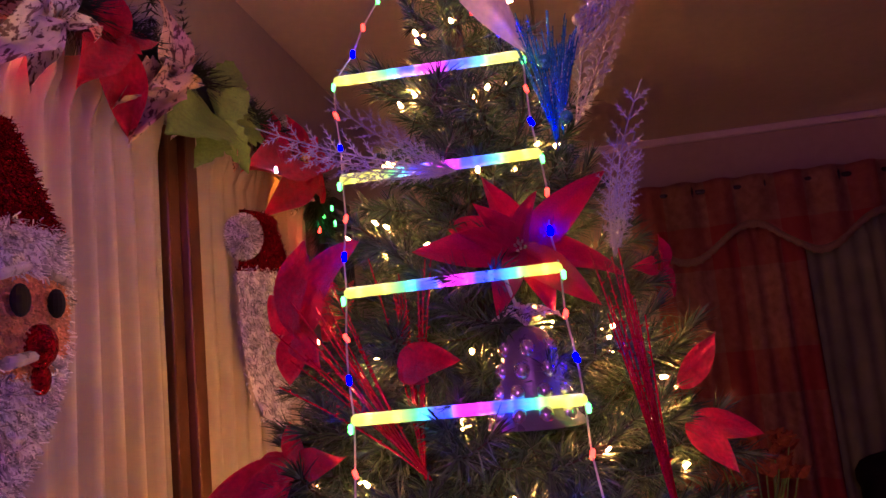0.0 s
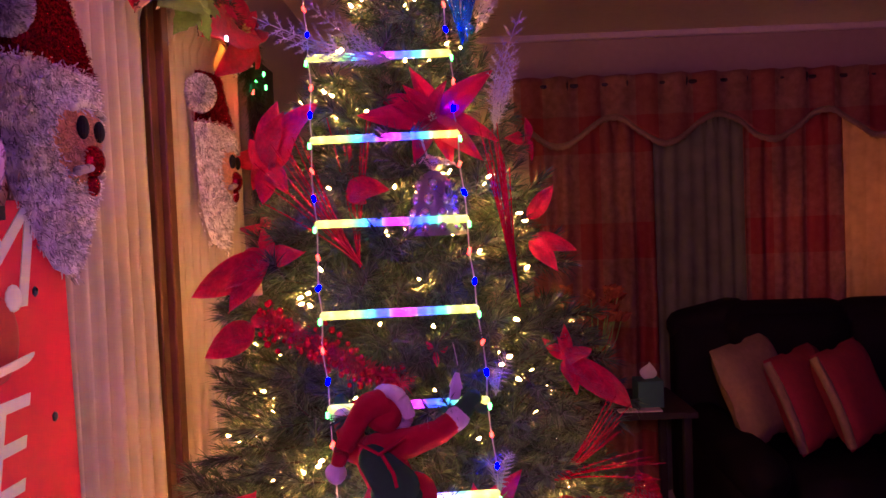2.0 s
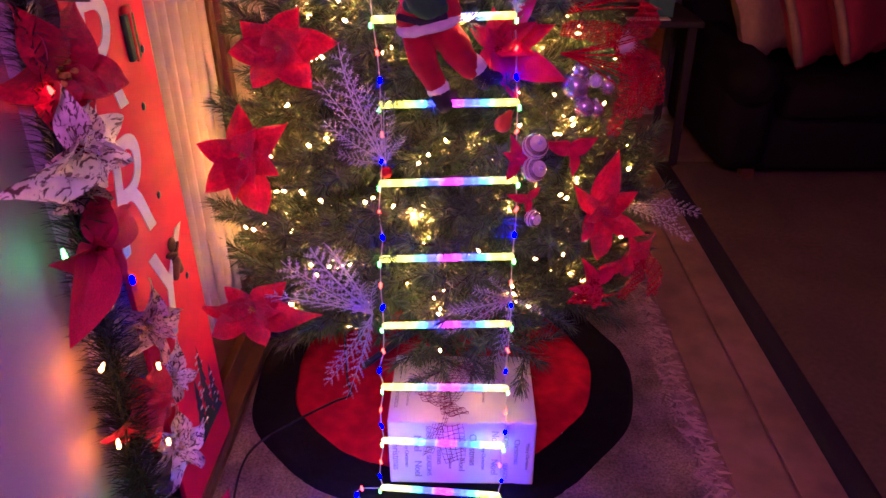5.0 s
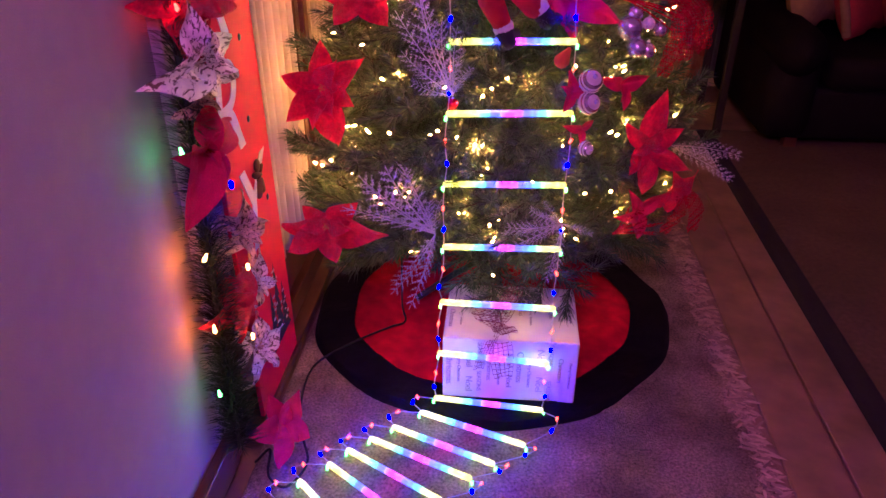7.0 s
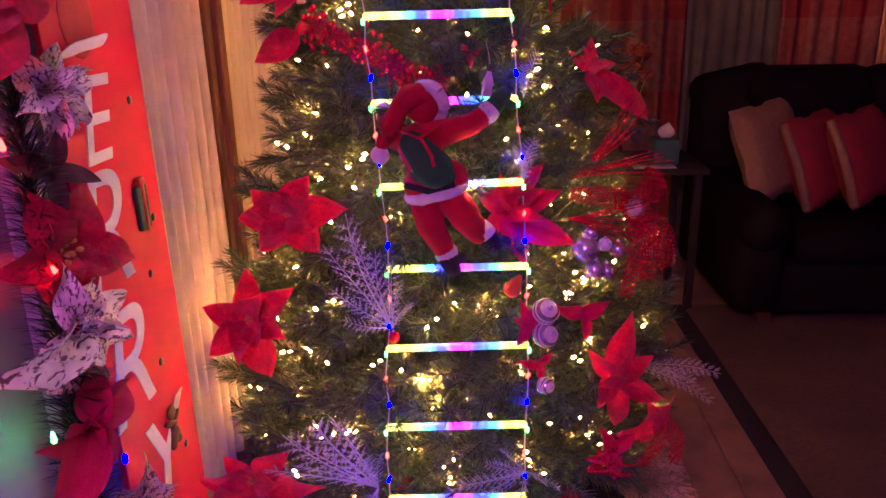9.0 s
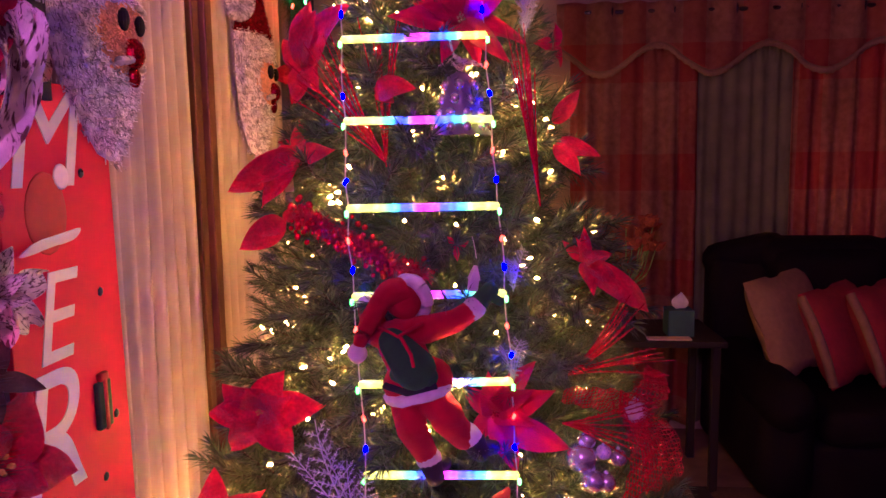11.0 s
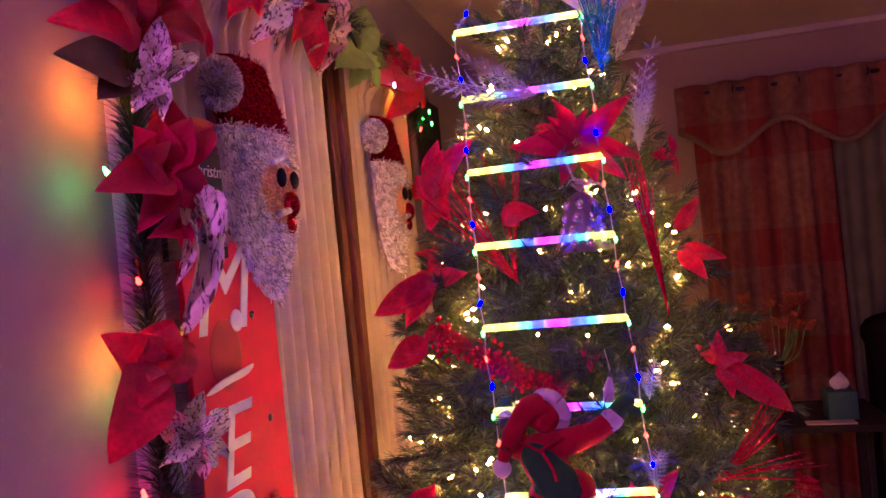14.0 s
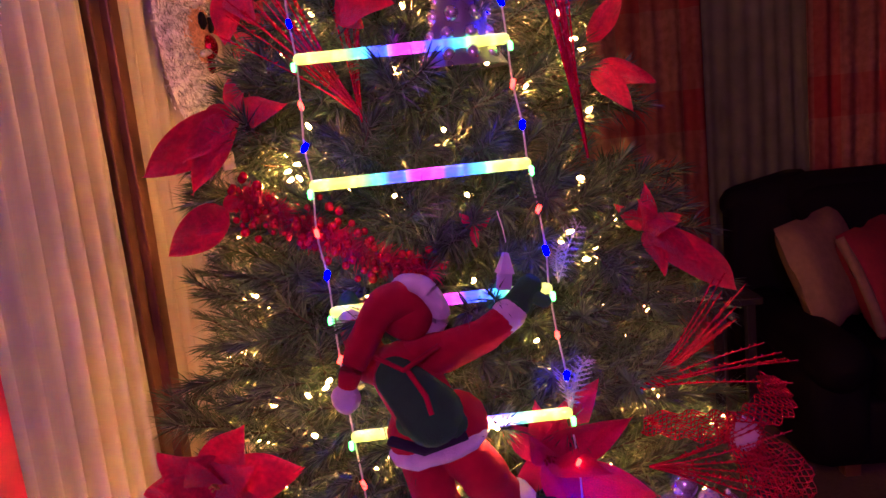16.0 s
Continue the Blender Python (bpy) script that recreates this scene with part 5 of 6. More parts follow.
door_bloom((0.540, 1.935), [(0.385, 1.903), (0.425, 2.000), (0.53, 2.055), (0.725, 1.970), (0.640, 1.900)], "red", 41, 2, None, "wide dark red poinsettia at the garland's corner", 1.05)
door_bloom((0.511, 1.866), [(0.368, 1.856), (0.434, 1.815)], "olive", 44, 0, None, "olive brown cloth leaves on the door garland", 1.3)
door_bloom((0.545, 1.855), [(0.460, 1.830), (0.562, 1.952), (0.648, 1.905), (0.540, 1.795), (0.485, 1.806)], "silver", 43, 2, None, x=-0.600)
door_bloom((0.560, 1.721), [(0.415, 1.686), (0.492, 1.780), (0.590, 1.848), (0.692, 1.812), (0.485, 1.632), (0.660, 1.668)], "crimson", 45, 4, "red", "large glossy crimson poinsettia on the door garland", 1.35, -0.605)
door_bloom((0.615, 1.650), [(0.520, 1.62), (0.66, 1.56), (0.70, 1.66)], "crimson", 47, 1, None, "drooping crimson cloth leaves on the garland", 1.1)
door_bloom((0.640, 1.695), [(0.577, 1.480), (0.690, 1.600), (0.632, 1.535), (0.560, 1.560)], "silver", 48, 1, None, "long crinkled silver ribbon leaves", 0.75, -0.600)
door_bloom((0.506, 1.436), [(0.413, 1.486), (0.542, 1.500), (0.405, 1.335), (0.458, 1.375), (0.606, 1.447)], "red", 49, 3, None, "red velvet poinsettia with broad drooping petals", 1.25)
door_bloom((0.573, 1.315), [(0.605, 1.378), (0.684, 1.330), (0.662, 1.250), (0.570, 1.225), (0.500, 1.300), (0.497, 1.376)], "silver", 51, 3, "gold")
door_bloom((0.515, 0.985), [(0.420, 0.990), (0.576, 1.040), (0.668, 0.962), (0.632, 0.896), (0.350, 0.985), (0.50, 1.080)], "silver", 54, 3, "red", broad=1.1, x=-0.600)
door_bloom((0.530, 0.815), [(0.405, 0.840), (0.569, 0.895), (0.662, 0.825), (0.385, 0.735), (0.540, 0.738)], "crimson", 55, 3, "red", broad=1.15)
door_bloom((0.894, 2.136), [(0.777, 2.160), (0.888, 2.050), (1.038, 2.230), (0.810, 2.038), (0.93, 2.24)], "red", 62, 3, "yellow", broad=1.1)
door_bloom((1.019, 2.115), [(0.910, 2.088), (1.031, 2.195), (1.116, 2.143), (0.965, 2.018), (0.886, 2.010)], "silver", 63, 3, "gold", x=-0.600)
door_bloom((1.178, 2.154), [(1.143, 2.235), (1.196, 2.010), (1.285, 2.207), (1.080, 2.062)], "red", 64, 2, None, "red velvet leaves hanging from the garland")
door_bloom((1.342, 2.155), [(1.426, 2.262), (1.440, 2.180), (1.205, 2.020), (1.180, 2.070), (1.30, 2.27)], "gold", 65, 3, "gold")
door_bloom((1.509, 2.134), [(1.592, 2.288), (1.735, 2.178), (1.400, 2.010), (1.300, 2.045), (1.60, 2.03)], "green", 66, 1, None, "large green cloth leaves on the door garland", 1.15)
door_bloom((1.965, 2.152), [(1.893, 2.255), (2.16, 2.22), (2.083, 2.055), (1.780, 1.996), (1.68, 2.10)], "red", 68, 3)
door_flower(0.66, 2.03, 0.24, "red", 42, n=(1, -0.3, 0.5))
door_flower(0.58, 1.20, 0.18, "olive", 52, outer=4, inner=0, stamen=None)
door_flower(0.57, 1.08, 0.25, "red", 53, outer=5, inner=3)
door_flower(0.655, 0.575, 0.19, "gold", 56, outer=5, inner=3, stamen="gold")
door_flower(0.58, 0.44, 0.20, "red", 57, outer=5, inner=2, stamen=None)
door_flower(0.655, 0.265, 0.21, "silver", 58, outer=6, inner=3, stamen="gold", n=(1, -0.5, 0.3))
door_flower(0.56, 0.27, 0.13, "olive", 59, outer=3, inner=0, stamen=None)
door_flower(0.60, 0.075, 0.21, "pink", 60, outer=5, inner=3, stamen=None, n=(1, -0.6, 0.6), x=-0.575)
door_flower(0.80, 2.20, 0.22, "silver", 61, outer=5, inner=3, stamen="gold")
door_flower(1.80, 2.17, 0.18, "crimson", 67, outer=5, inner=3)
door_flower(1.92, 2.06, 0.14, "silver", 69, outer=5, inner=2)
door_flower(2.18, 1.78, 0.22, "red", 70, n=(0.7, -0.8, 0.0), outer=5, inner=2)
door_flower(2.19, 1.55, 0.22, "crimson", 71, n=(0.7, -0.8, 0.0), outer=5, inner=2)

door_flower(0.90, 2.14, 0.16, "gold", 75, outer=5, inner=3, stamen="gold")
door_flower(1.36, 2.12, 0.14, "silver", 76, outer=5, inner=2, stamen="gold")
door_flower(1.55, 2.10, 0.15, "gold", 77, outer=5, inner=2, stamen="gold")
door_flower(0.57, 0.90, 0.14, "gold", 78, outer=4, inner=2, stamen="gold")
door_flower(0.70, 0.42, 0.16, "silver", 79, outer=5, inner=2, stamen="gold", n=(1, -0.6, 0.2))

# dark wreath on a nail above the door
bm = bmesh.new()
vs, fs = [], []
ring = [Vector((XW + 0.03, 1.42 + 0.06 * math.cos(a), 2.30 + 0.10 * math.sin(a))) for a in [2 * math.pi * k / 40 for k in range(41)]]
needles(ring, [b - a for a, b in zip(ring, ring[1:] + ring[1:2])], 0.02, 0.003, rng, (0.8, 1.5), 16, vs, fs)
tagged(mesh_ob("bead_wreath", vs, fs, DARKNEEDLE), "small dark green wreath above the door", "wreath")
rug_end = bmesh.new()
box(rug_end, 0, 0.03, -0.08, 0.08, -0.5, 0.5, 0.006)
frame_ob = part("picture_frame", rug_end, BLACKCLOTH, smooth=False)
frame_ob.location = (XW, 2.46, 1.65)
tagged(frame_ob, "narrow dark hanging frame on the wall", "picture frame")

# ---- tall red greeting board ----
SIGNRED = mat("red_painted_board", (0.74, 0.006, 0.042), 0.55, spec=0.3, vary=0.10, scale=12, fine=300, bump=0.08, mix_scale=5)
SIGNWHITE = mat("white_paint", (0.78, 0.76, 0.76), 0.6, vary=0.05, bump=0)
sign = thing("greeting_board", (-0.640, 0.885, 0.032), "tall red wooden greeting board leaning on the door", "sign")
sign.matrix_basis = Matrix.Translation((-0.637, 0.885, 0.032)) @ pose(0, 0, 0, 0, -1.0, 0) @ Matrix(((0, 0, 1, 0), (1, 0, 0, 0), (0, 1, 0, 0), (0, 0, 0, 1)))
part("board", bx(-0.215, 0.095, 0, 1.585, -0.012, 0.0, 0.002), SIGNRED, sign, smooth=False)
for ch, x, y, s in (("M", -0.105, 1.495, 0.25), ("E", -0.115, 1.205, 0.21), ("R", -0.150, 1.015, 0.30), ("R", -0.150, 0.765, 0.30), ("Y", -0.09, 0.51, 0.30)):
    lettering(ch, s, SIGNWHITE, pose(x, y, 0.0004) @ Matrix.Diagonal((1.0, 1.0, 1, 1)), sign, "letter", 0.0012, 0.25)
bm = bmesh.new()
ball(bm, (-0.105, 1.378, 0), 0.066, 0, 18, (0.82, 1.0, 0.05))
part("painted_hat", bm, mat("dark_red_paint", (0.48, 0.02, 0.025), 0.6, vary=0.2, scale=25, bump=0.1), sign)
bm = bmesh.new()
capsule(bm, (-0.155, 1.322, 0.001), (-0.055, 1.332, 0.001), 0.027, 0.027, 12, 0, 3, 0.1)
ball(bm, (-0.060, 1.435, 0.001), 0.022, 0, 12, (1, 1, 0.1))
part("painted_trim", bm, SIGNWHITE, sign)
bm = box(bmesh.new(), -0.018, 0.024, 0.99, 1.075, -0.001, 0.010, 0.003)
part("wooden_gift", bm, mat("green_gift_paint", (0.015, 0.07, 0.02), 0.5, bump=0.1), sign)
bm = box(bmesh.new(), -0.002, 0.008, 0.988, 1.08, 0.009, 0.012)
box(bm, -0.008, 0.016, 1.075, 1.09, 0.0, 0.012, 0.003)
part("gift_ribbon", bm, mat("red_ribbon_paint", (0.5, 0.03, 0.02), 0.5, bump=0), sign)
bm = bmesh.new()
ball(bm, (-0.021, 0.605, 0.004), 0.017, 0, 12, (1, 1, 0.35))
for d in ((-0.024, 0.592), (0.024, 0.592), (-0.014, 0.535), (0.014, 0.535)):
    capsule(bm, (-0.021, 0.578 if d[1] > 0.56 else 0.565, 0.004), (d[0] - 0.021, d[1], 0.004), 0.012, 0.009, 10, 0, 3, 0.5)
part("gingerbread_cutout", bm, mat("brown_cookie_paint", (0.16, 0.07, 0.025), 0.6, bump=0.1), sign)
STUD = mat("dark_blue_stud", (0.02, 0.03, 0.08), 0.3, 0.3, bump=0)
for x, y in ((0.0, 1.44), (0.03, 1.23), (0.05, 1.0), (0.03, 0.50), (0.0, 0.90), (-0.02, 0.72)):
    ob = part("star_stud", ball(bmesh.new(), (x, y, 0), 0.009, 0, 6, (1, 1, 0.3)), STUD, sign)
PINE = mat("dark_pine_paint", (0.01, 0.035, 0.04), 0.6, bump=0)
for cx, h in ((-0.055, 0.17), (-0.01, 0.23), (0.035, 0.15)):
    bm = bmesh.new()
    for k in range(5):
        w, y = 0.036 * (1 - k / 6), 0.10 + h * k / 5.5
        q = [bm.verts.new((cx + a, y + b, 0.0012)) for a, b in ((-w, 0), (w, 0), (0, h * 0.30))]
        bm.faces.new(q)
    r = part("painted_pine", bm, PINE, sign, smooth=False)
    bm = bmesh.new()
    for k in range(9):
        ball(bm, (cx + rng.uniform(-0.022, 0.022), 0.11 + h * rng.uniform(0, 0.9), 0.002), rng.uniform(0.004, 0.008), 0, 6, (1.3, 0.6, 0.15))
    tagged(part("painted_snow", bm, SIGNWHITE, sign), kind="stuff")

# small dark sign behind the flowers
small = thing("chalk_sign", (-0.655, 0.710, 1.655), "small dark chalk sign with white script", "sign")
part("board", bx(0, 0.012, -0.10, 0.08, -0.07, 0.12, 0.002), BLACKCLOTH, small, smooth=False)
SIDE = Matrix(((0, 0, 1, 0), (1, 0, 0, 0), (0, 1, 0, 0), (0, 0, 0, 1)))
lettering("Merry Christmas", 0.032, SIGNWHITE, Matrix.Translation((0.0125, 0.0, 0.085)) @ SIDE, small, shear=0.2)
bm = bmesh.new()
box(bm, 0.012, 0.0128, -0.05, 0.03, 0.035, 0.043)
part("line", bm, SIGNWHITE, small, smooth=False)

# ---- tinsel faces ----
TINRED = glitter("red_tinsel", (0.60, 0.008, 0.020), (0.10, 0.0, 0.004), 0.22, 0.8, 350)
TINWHITE = mat("white_tinsel", (0.80, 0.77, 0.82), 0.28, metal=0.25, vary=0.2, scale=60, bump=0, island=0.6)
TINFACE = mat("peach_tinsel", (0.72, 0.36, 0.19), 0.6, vary=0.15, scale=60, bump=0, island=0.3)
SHINYBLACK = mat("black_tinsel", (0.006, 0.006, 0.007), 0.7, spec=0.2, bump=0)


def tinsel_face(place, label, seed):
    """A plain relief covered with short tinsel strands: cap, brim, face and pointed beard, facing +x."""
    rng = random.Random(seed)
    verts, faces, mats = [], [], []

    def depth(u, v):
        w = width(v)
        return 0.056 * math.sqrt(max(0.0, 1 - (u / max(0.02, w)) ** 2)) * (0.65 + 0.35 * math.exp(-(v / 0.15) ** 2))

    def width(v):
        if v > 0.10:
            return 0.140 - 0.42 * (v - 0.10)
        if v > -0.02:
            return 0.148
        return max(0.008, 0.148 * max(0.0, 1 - ((-0.02 - v) / 0.235) ** 1.7) ** 0.75)

    def zone(u, v):
        if v > 0.105:
            return 0
        if v > 0.035:
            return 1
        if ((u - 0.035) / 0.100) ** 2 + ((v + 0.022) / 0.075) ** 2 < 1:
            return 2
        return 1
    # solid backing
    nu, nv = 16, 24
    for j in range(nv + 1):
        v = -0.25 + 0.49 * j / nv
        for i in range(nu + 1):
            u = (2 * i / nu - 1) * width(v) * 0.98
            shift = -0.25 * max(0, v - 0.10)
            verts.append(Vector((depth(u, v) * 0.92, u + shift, v)))
    for j in range(nv):
        for i in range(nu):
            k = j * (nu + 1) + i
            faces.append((k, k + 1, k + nu + 2, k + nu + 1))
            c = (verts[k] + verts[k + nu + 2]) / 2
            mats.append(zone(c.y, c.z))
    # strands
    n = 0
    while n < 9000:
        v = rng.uniform(-0.255, 0.24)
        w = width(v)
        u = rng.uniform(-1, 1)
        if rng.random() > w / 0.17:
            continue
        u *= w
        z = zone(u, v)
        shift = -0.25 * max(0, v - 0.10)
        if z == 1 and v < -0.06:
            v = round(v / 0.016) * 0.016 + rng.gauss(0, 0.003)
        p = Vector((depth(u, v), u + shift, v))
        L = {0: 0.012, 1: 0.013 if v < 0.09 else 0.010, 2: 0.006}[z] * rng.uniform(0.7, 1.4)
        d = Vector((rng.uniform(0.1, 0.8), u * 4 + rng.gauss(0, 0.7), rng.gauss(-0.5, 0.7))).normalized()
        sd = d.orthogonal().normalized() * 0.0013
        k = len(verts)
        verts += [p - sd, p + sd, p + d * L + sd * 0.6, p + d * L - sd * 0.6]
        faces.append((k, k + 1, k + 2, k + 3))
        mats.append(z)
        n += 1
    bm = bmesh.new()
    vv = [bm.verts.new(v) for v in verts]
    for f, m in zip(faces, mats):
        bm.faces.new([vv[i] for i in f]).material_index = m
    for u, v, r, m, sc in ((0.0, 0.0, 0.018, 3, (0.5, 0.85, 1.15)), (0.072, 0.0, 0.017, 3, (0.5, 0.85, 1.15)), (0.038, -0.055, 0.025, 0, (0.8, 0.9, 1.15)), (0.044, -0.096, 0.016, 0, (0.7, 0.9, 1.3))):
        ball(bm, (depth(u, v) + 0.008, u, v), r, m, 12, sc)
    for u, v, a in ((-0.005, 0.036, 0.3), (0.078, 0.036, -0.3)):
        capsule(bm, (depth(u, v) + 0.006, u - 0.022, v - 0.022 * a), (depth(u, v) + 0.006, u + 0.022, v + 0.022 * a), 0.007, 0.006, 8, 1)
    capsule(bm, (depth(0.0, -0.07) + 0.01, -0.02, -0.075), (depth(0.03, -0.07) + 0.012, 0.03, -0.066), 0.009, 0.007, 8, 1)
    capsule(bm, (depth(0.05, -0.07) + 0.012, 0.048, -0.066), (depth(0.09, -0.07) + 0.01, 0.088, -0.078), 0.007, 0.008, 8, 1)
    pom = Vector((0.03, -0.150, 0.170))
    ball(bm, pom, 0.026, 1, 12)
    for _ in range(2600):
        d = Vector((rng.gauss(0, 1), rng.gauss(0, 1), rng.gauss(0, 1))).normalized()
        sd = d.orthogonal().normalized() * 0.0013
        e = (d + Vector((rng.gauss(0, 0.7), rng.gauss(0, 0.7), rng.gauss(0, 0.7)))).normalized() * 0.016
        q = [bm.verts.new(pom + Vector((d.x, d.y, d.z * 1.35)) * 0.028 + b) for b in (-sd, sd, sd + e, e - sd)]
        bm.faces.new(q).material_index = 1
    ob = part("tinsel_face", bm, [TINRED, TINWHITE, TINFACE, SHINYBLACK], smooth=False)
    ob.location = place
    return tagged(ob, label, "wall decoration", "tinsel faces")


tinsel_face((-0.678, 0.972, 1.742), "silver tinsel bearded face with a red cap on the curtain", 1)
tinsel_face((-0.682, 1.830, 1.752), "silver tinsel bearded face with a red cap beside the garland", 2)

# ---- far side of the room ----
rod = thing("curtain_rod", (1.7, YF - 0.09, 2.240), "dark metal curtain rod with ring eyelets", "curtain rod")
METAL = mat("dark_metal", (0.06, 0.05, 0.05), 0.3, metal=0.9, vary=0.1, bump=0)
bm = capsule(bmesh.new(), (-1.35, 0, 0), (1.4, 0, 0), 0.012, 0.012, 10)
part("pole", bm, METAL, rod)
for k in range(9):
    ringp = [(-1.08 + 0.31 * k + 0.0 * math.cos(a), 0.030 * math.cos(a), 0.030 * math.sin(a)) for a in [2 * math.pi * q / 16 for q in range(17)]]
    part("eyelet", tube(bmesh.new(), ringp, 0.006, 6), METAL, rod)
PLAID = plaid()
SHEER = mat("grey_green_sheer", (0.20, 0.20, 0.14), 0.8, vary=0.2, scale=10, bump=0.1, translucent=0.4)
LITCREAM = mat("cream_voile", (0.42, 0.30, 0.18), 0.85, vary=0.15, scale=20, bump=0.1, translucent=0.5)
pleated("curtain", YF - 0.075, 0.42, 1.07, 0.06, 2.12, 6, 0.034, PLAID, "red and beige checked curtain hanging in folds", "x", 11)
pleated("curtain", YF - 0.045, 1.05, 1.56, 0.06, 2.10, 7, 0.012, SHEER, "grey green sheer curtain over the window", "x", 12)
pleated("curtain", YF - 0.075, 1.545, 2.06, 0.06, 2.12, 5, 0.034, PLAID, "red and beige checked curtain hanging in folds", "x", 13)
pleated("curtain", YF - 0.045, 2.04, 2.56, 0.06, 2.10, 7, 0.012, LITCREAM, "cream voile curtain glowing from the porch lamp", "x", 14)
pleated("curtain", YF - 0.075, 2.54, 3.0, 0.06, 2.12, 5, 0.034, PLAID, "red and beige checked curtain hanging in folds", "x", 15)
verts, faces = [], []
nu = 160
for j in range(13):
    for i in range(nu + 1):
        x = 0.34 + 2.66 * i / nu
        low = 2.005 - 0.072 * math.cos(2 * math.pi * (x - 0.57) / 0.555)
        z = 2.285 + (low - 2.285) * j / 12
        verts.append((x, YF - 0.115 + 0.024 * math.sin(2 * math.pi * x / 0.155) * (1 - 0.5 * j / 12) + 0.006 * math.sin(31 * x), z))
for j in range(12):
    for i in range(nu):
        k = j * (nu + 1) + i
        faces.append((k, k + 1, k + nu + 2, k + nu + 1))
val = mesh_ob("valance", verts, faces, PLAID)
val.modifiers.new("thick", "SOLIDIFY").thickness = 0.003
tagged(val, "scalloped red checked valance on ring eyelets", "valance")
verts, faces = [], []
for i in range(nu + 1):
    x = 0.34 + 2.66 * i / nu
    low = 2.005 - 0.072 * math.cos(2 * math.pi * (x - 0.57) / 0.555)
    y = YF - 0.12 + 0.012 * math.sin(2 * math.pi * x / 0.155)
    for dz in (0.006, -0.026 - 0.006 * (i % 2)):
        verts.append((x, y, low + dz))
for i in range(nu):
    faces.append((2 * i, 2 * i + 2, 2 * i + 3, 2 * i + 1))
tr = mesh_ob("valance_fringe", verts, faces, mat("dull_gold_fringe", (0.28, 0.17, 0.09), 0.8, vary=0.3, scale=200, bump=0.5), val)
tr.modifiers.new("thick", "SOLIDIFY").thickness = 0.004
win = thing("window_1", (1.72, YF, 0.75), "dark night window behind the curtains", "window", kind="structure")
part("window_frame", box(box(bx(-1.17, -1.10, 0.02, 0.09, 0, 1.41), 1.10, 1.18, 0.02, 0.09, 0, 1.41), -1.10, 1.10, 0.02, 0.09, 0, 0.07), WALL, win, smooth=False)
part("pane", bx(-1.10, 1.10, 0.05, 0.056, 0.07, 1.41), GLASS, win, smooth=False).visible_shadow = False

SOFA = mat("black_leather", (0.006, 0.005, 0.006), 0.75, spec=0.12, vary=0.3, scale=14, fine=500, bump=0.3)
sofa = thing("sofa", (2.2, 3.15, 0.0), "dark leather sofa with rolled arms and plump back", "sofa")


def cushion(bm, x0, x1, y0, y1, z0, z1, puff=0.05):
    box(bm, x0, x1, y0, y1, z0, z1, min(x1 - x0, y1 - y0, z1 - z0) * 0.32)
    return bm


part("base", bx(-1.0, 1.0, -0.42, 0.38, 0.05, 0.30, 0.03), SOFA, sofa)
bm = bx(-1.10, 1.10, 0.26, 0.44, 0.05, 1.02, 0.05)
capsule(bm, (-1.04, 0.35, 0.98), (-0.80, 0.34, 1.02), 0.085, 0.10, 14)
part("back_frame", bm, SOFA, sofa)
for k in range(3):
    part("seat_cushion", cushion(bmesh.new(), -0.82 + 0.55 * k, -0.28 + 0.55 * k, -0.46, 0.20, 0.29, 0.45), SOFA, sofa)
    bm = cushion(bmesh.new(), -0.84 + 0.56 * k, -0.27 + 0.56 * k, 0.14, 0.42, 0.40, 1.06)
    capsule(bm, (-0.77 + 0.56 * k, 0.29, 1.0), (-0.34 + 0.56 * k, 0.29, 1.0), 0.105, 0.105, 16)
    part("back_cushion", bm, SOFA, sofa)
for s in (-1, 1):
    bm = cushion(bmesh.new(), s * 0.96 - 0.12, s * 0.96 + 0.12, -0.46, 0.28, 0.05, 0.50)
    capsule(bm, (s * 0.97, -0.42, 0.47), (s * 0.97, 0.26, 0.49), 0.115, 0.115, 16)
    part("arm", bm, SOFA, sofa)
for sx in (-0.9, 0.9):
    for sy in (-0.36, 0.32):
        part("foot", bx(sx - 0.03, sx + 0.03, sy - 0.03, sy + 0.03, 0, 0.06, 0.005), BROWN, sofa)


def pillow(place, size, turn, material, label):
    verts, faces = [], []
    n = 14
    for side in (1, -1):
        for j in range(n + 1):
            for i in range(n + 1):
                u, v = 2 * i / n - 1, 2 * j / n - 1
                h = 0.075 * ((1 - u ** 4) * (1 - v ** 4)) ** 0.6 + 0.006 * noise.noise((u * 2, v * 2, side))
                k = 1 - 0.07 * (1 - max(abs(u), abs(v)) ** 3) * 0 - 0.06 * (abs(u * v) < 0.25) * max(abs(u), abs(v)) ** 6
                verts.append((u * size / 2 * k, side * h, v * size / 2 * k))
    m = (n + 1) ** 2
    for j in range(n):
        for i in range(n):
            k = j * (n + 1) + i
            faces += [(k, k + 1, k + n + 2, k + n + 1), (m + k + n + 1, m + k + n + 2, m + k + 1, m + k)]
    ob = mesh_ob("throw_pillow", verts, faces, material)
    ob.matrix_basis = Matrix.Translation(place) @ turn
    return tagged(ob, label, "pillow", "pillows on the sofa")


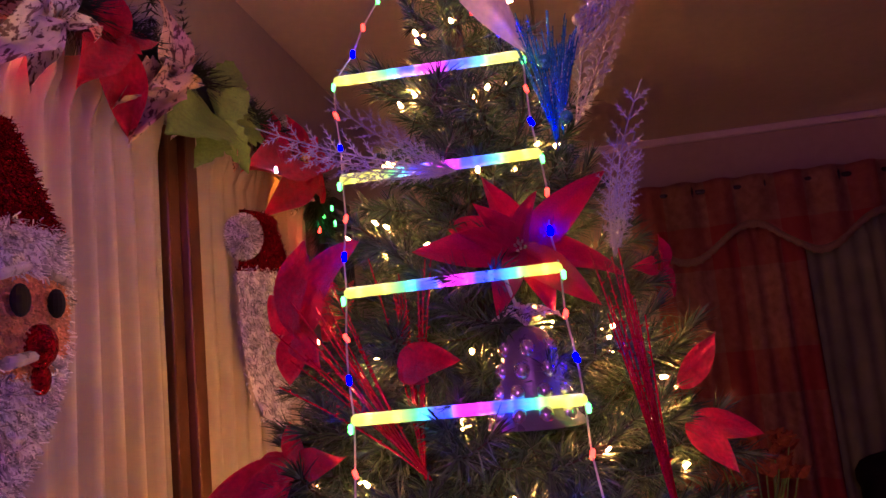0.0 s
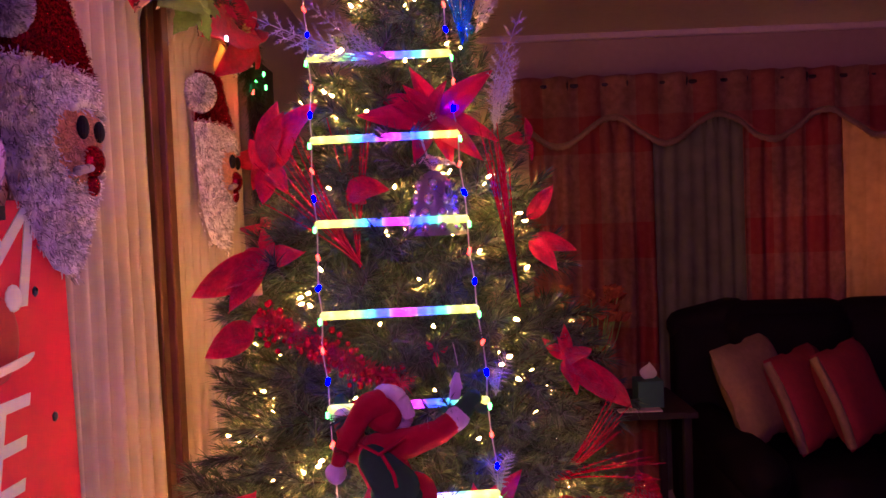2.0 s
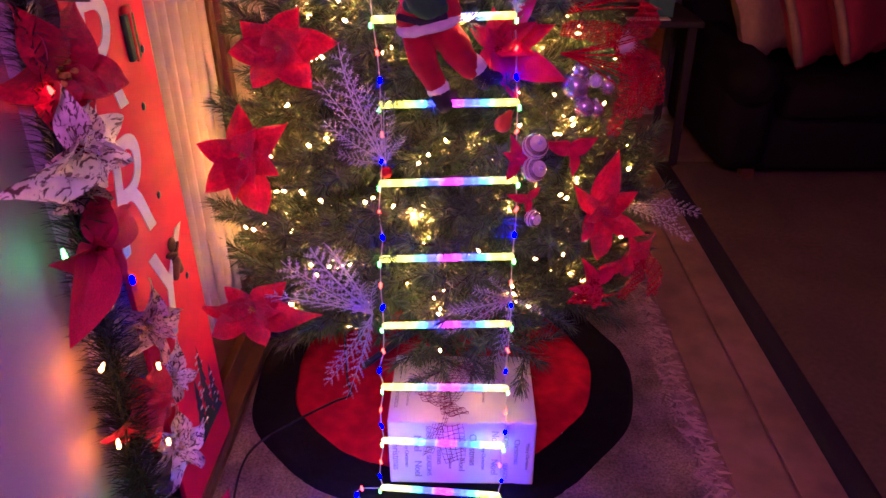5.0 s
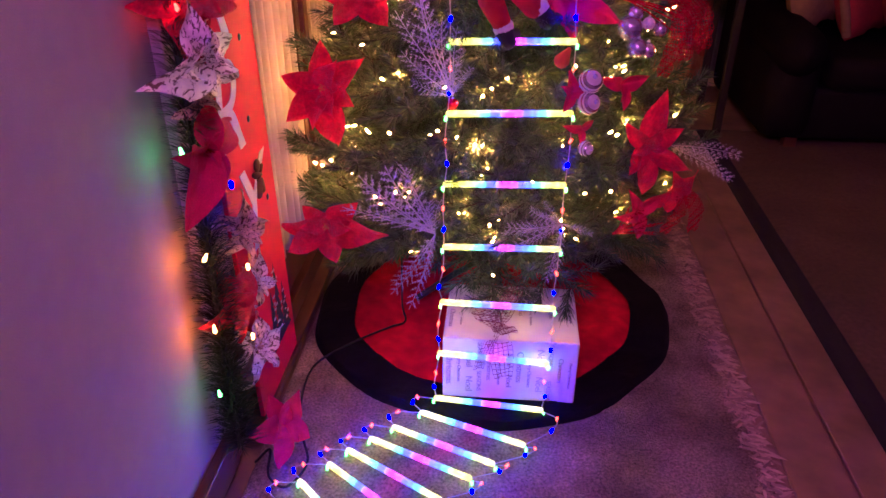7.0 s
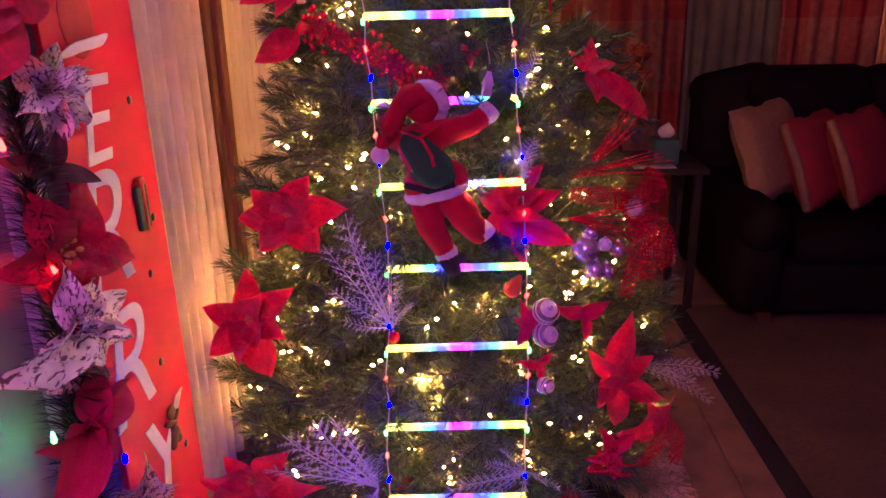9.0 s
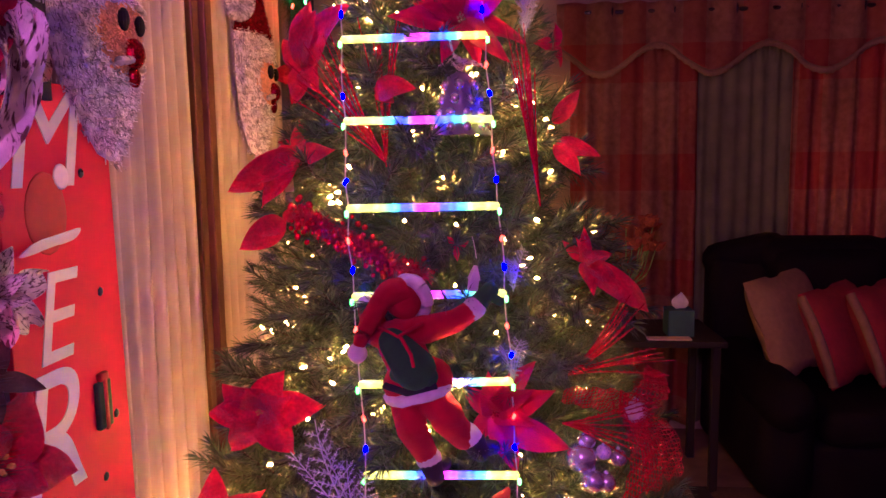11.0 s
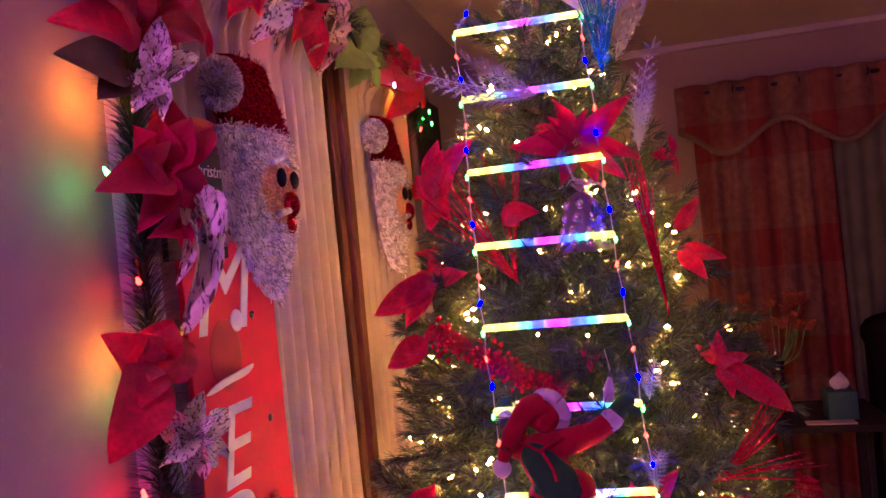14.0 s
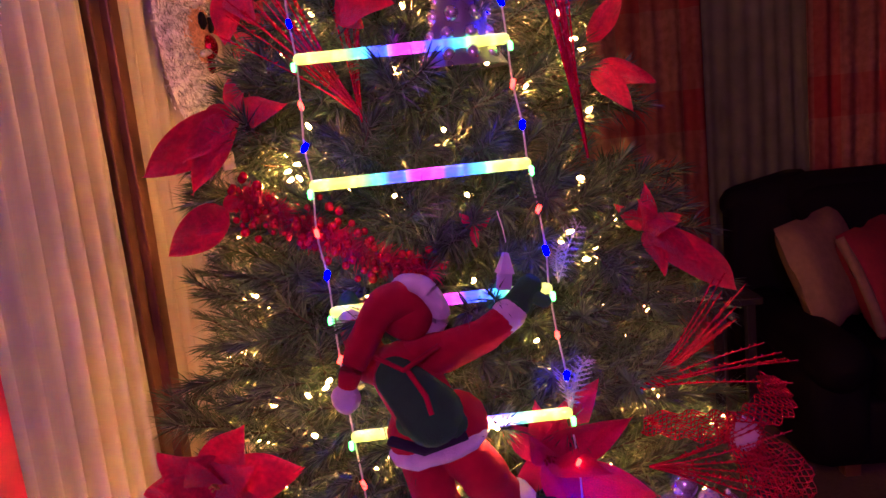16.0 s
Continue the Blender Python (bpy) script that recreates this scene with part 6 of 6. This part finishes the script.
PILBEIGE = mat("beige_cushion_cloth", (0.25, 0.155, 0.08), 0.9, vary=0.15, scale=40, bump=0.3)
PILRED = mat("dark_red_cushion_cloth", (0.26, 0.02, 0.025), 0.9, vary=0.15, scale=40, bump=0.3)
LEAN = pose(0, 0, 0, -14, -17, 0) @ pose(0, 0, 0, 0, 0, 40)
pillow((1.375, 3.12, 0.735), 0.46, LEAN, PILBEIGE, "beige square pillow leaning on the sofa back")
for x, z in ((1.605, 0.690), (1.815, 0.705)):
    red = pillow((x, 3.12, z), 0.44, LEAN, PILRED, "dark red square pillow with a pale edge on the sofa")
    part("piping", tube(bmesh.new(), spline([(-0.200, 0, 0.205), (-0.212, -0.02, 0.08), (-0.212, -0.02, -0.08), (-0.200, 0, -0.205)], 5), 0.021, 8), PILBEIGE, red, "pale cloth edge")

TABLEWOOD = mat("dark_table_wood", (0.010, 0.006, 0.005), 0.7, vary=0.35, scale=9, fine=150, bump=0.15)
table = thing("side_table", (0.82, 3.15, 0.0), "small dark wooden side table beside the sofa", "side table")
part("tabletop", bx(-0.24, 0.22, -0.24, 0.24, 0.66, 0.69, 0.006), TABLEWOOD, table, smooth=False)
for sx in (-0.20, 0.18):
    for sy in (-0.20, 0.20):
        part("leg", bx(sx - 0.018, sx + 0.018, sy - 0.018, sy + 0.018, -0.011, 0.66, 0.004), TABLEWOOD, table, smooth=False)
tissue = thing("tissue_box", (0.86, 3.06, 0.69), "teal cube tissue box with a tissue sticking out", "tissue box")
part("box", bx(-0.058, 0.058, -0.058, 0.058, 0, 0.12, 0.004), mat("teal_card", (0.025, 0.10, 0.10), 0.6, vary=0.15, bump=0.05), tissue, smooth=False)
shared("tissue", petal_mesh("tissue", STAR_WHITE, width=0.9, wave=0.15, seed=2), tissue, towards((0, 0, 0.115), (0.01, 0.0, 0.195)))
note = part("paper", bx(0.70, 0.89, 2.93, 2.985, 0.6905, 0.6965), CREAM, smooth=False)
tagged(note, "folded pale paper lying on the side table", "paper")
vase = thing("flower_vase", (0.64, 3.16, 0.69), "dark slim vase with dry orange red flowers", "vase")
bm = bmesh.new()
prev = None
for r, h in ((0.04, 0), (0.05, 0.03), (0.035, 0.10), (0.022, 0.17), (0.035, 0.24)):
    ring = [bm.verts.new((r * math.cos(2 * math.pi * k / 16), r * math.sin(2 * math.pi * k / 16), h)) for k in range(16)]
    if prev:
        for k in range(16):
            bm.faces.new((prev[k], prev[(k + 1) % 16], ring[(k + 1) % 16], ring[k]))
    prev = ring
part("body", bm, mat("dark_glazed_vase", (0.03, 0.02, 0.02), 0.25, bump=0), vase)
DRY = [petal_mesh("petal", mat("rust_petal", (0.40, 0.10, 0.03), 0.8, vary=0.3, bump=0.2), width=0.7, seed=s) for s in range(2)]
rng = random.Random(77)
for k in range(18):
    hd = Vector((rng.uniform(-0.13, 0.15), rng.uniform(-0.08, 0.08), rng.uniform(0.34, 0.50)))
    part("stem", tube(bmesh.new(), spline([(0, 0, 0.2), hd * 0.7, hd], 4), 0.003, 5), GREENLEAF, vase)
    for q in range(6):
        shared("petal", DRY[q % 2], vase, Matrix.Translation(hd) @ pose(0, 0, 0, rng.uniform(0, 60), -35 - rng.uniform(0, 40), q * 60) @ Matrix.Diagonal((0.062, 0.062, 0.062, 1)))

# fringe of the shag rug
rng = random.Random(9)
verts, faces = [], []
for k in range(2600):
    y = rng.uniform(-1.2, 2.6)
    x = 0.575 + rng.uniform(-0.03, 0.03)
    L = rng.uniform(0.02, 0.06)
    a = rng.gauss(0, 0.8)
    z = rng.uniform(-0.006, 0.006)
    d = Vector((math.cos(a), math.sin(a), -0.1))
    s = Vector((-d.y, d.x, 0)) * 0.003
    i = len(verts)
    p = Vector((x, y, z))
    verts += [p - s, p + s, p + d * L * 0.6 + s + Vector((0, 0, 0.004)), p + d * L, p + d * L * 0.6 - s]
    faces += [(i, i + 1, i + 2, i + 4), (i + 4, i + 2, i + 3)]
tagged(mesh_ob("rug_fringe", verts, faces, mat("pale_fringe_thread", (0.38, 0.27, 0.19), 0.9, vary=0.2, bump=0, island=0.4)), "loose tan fringe threads along the rug edge", "rug", kind="stuff")
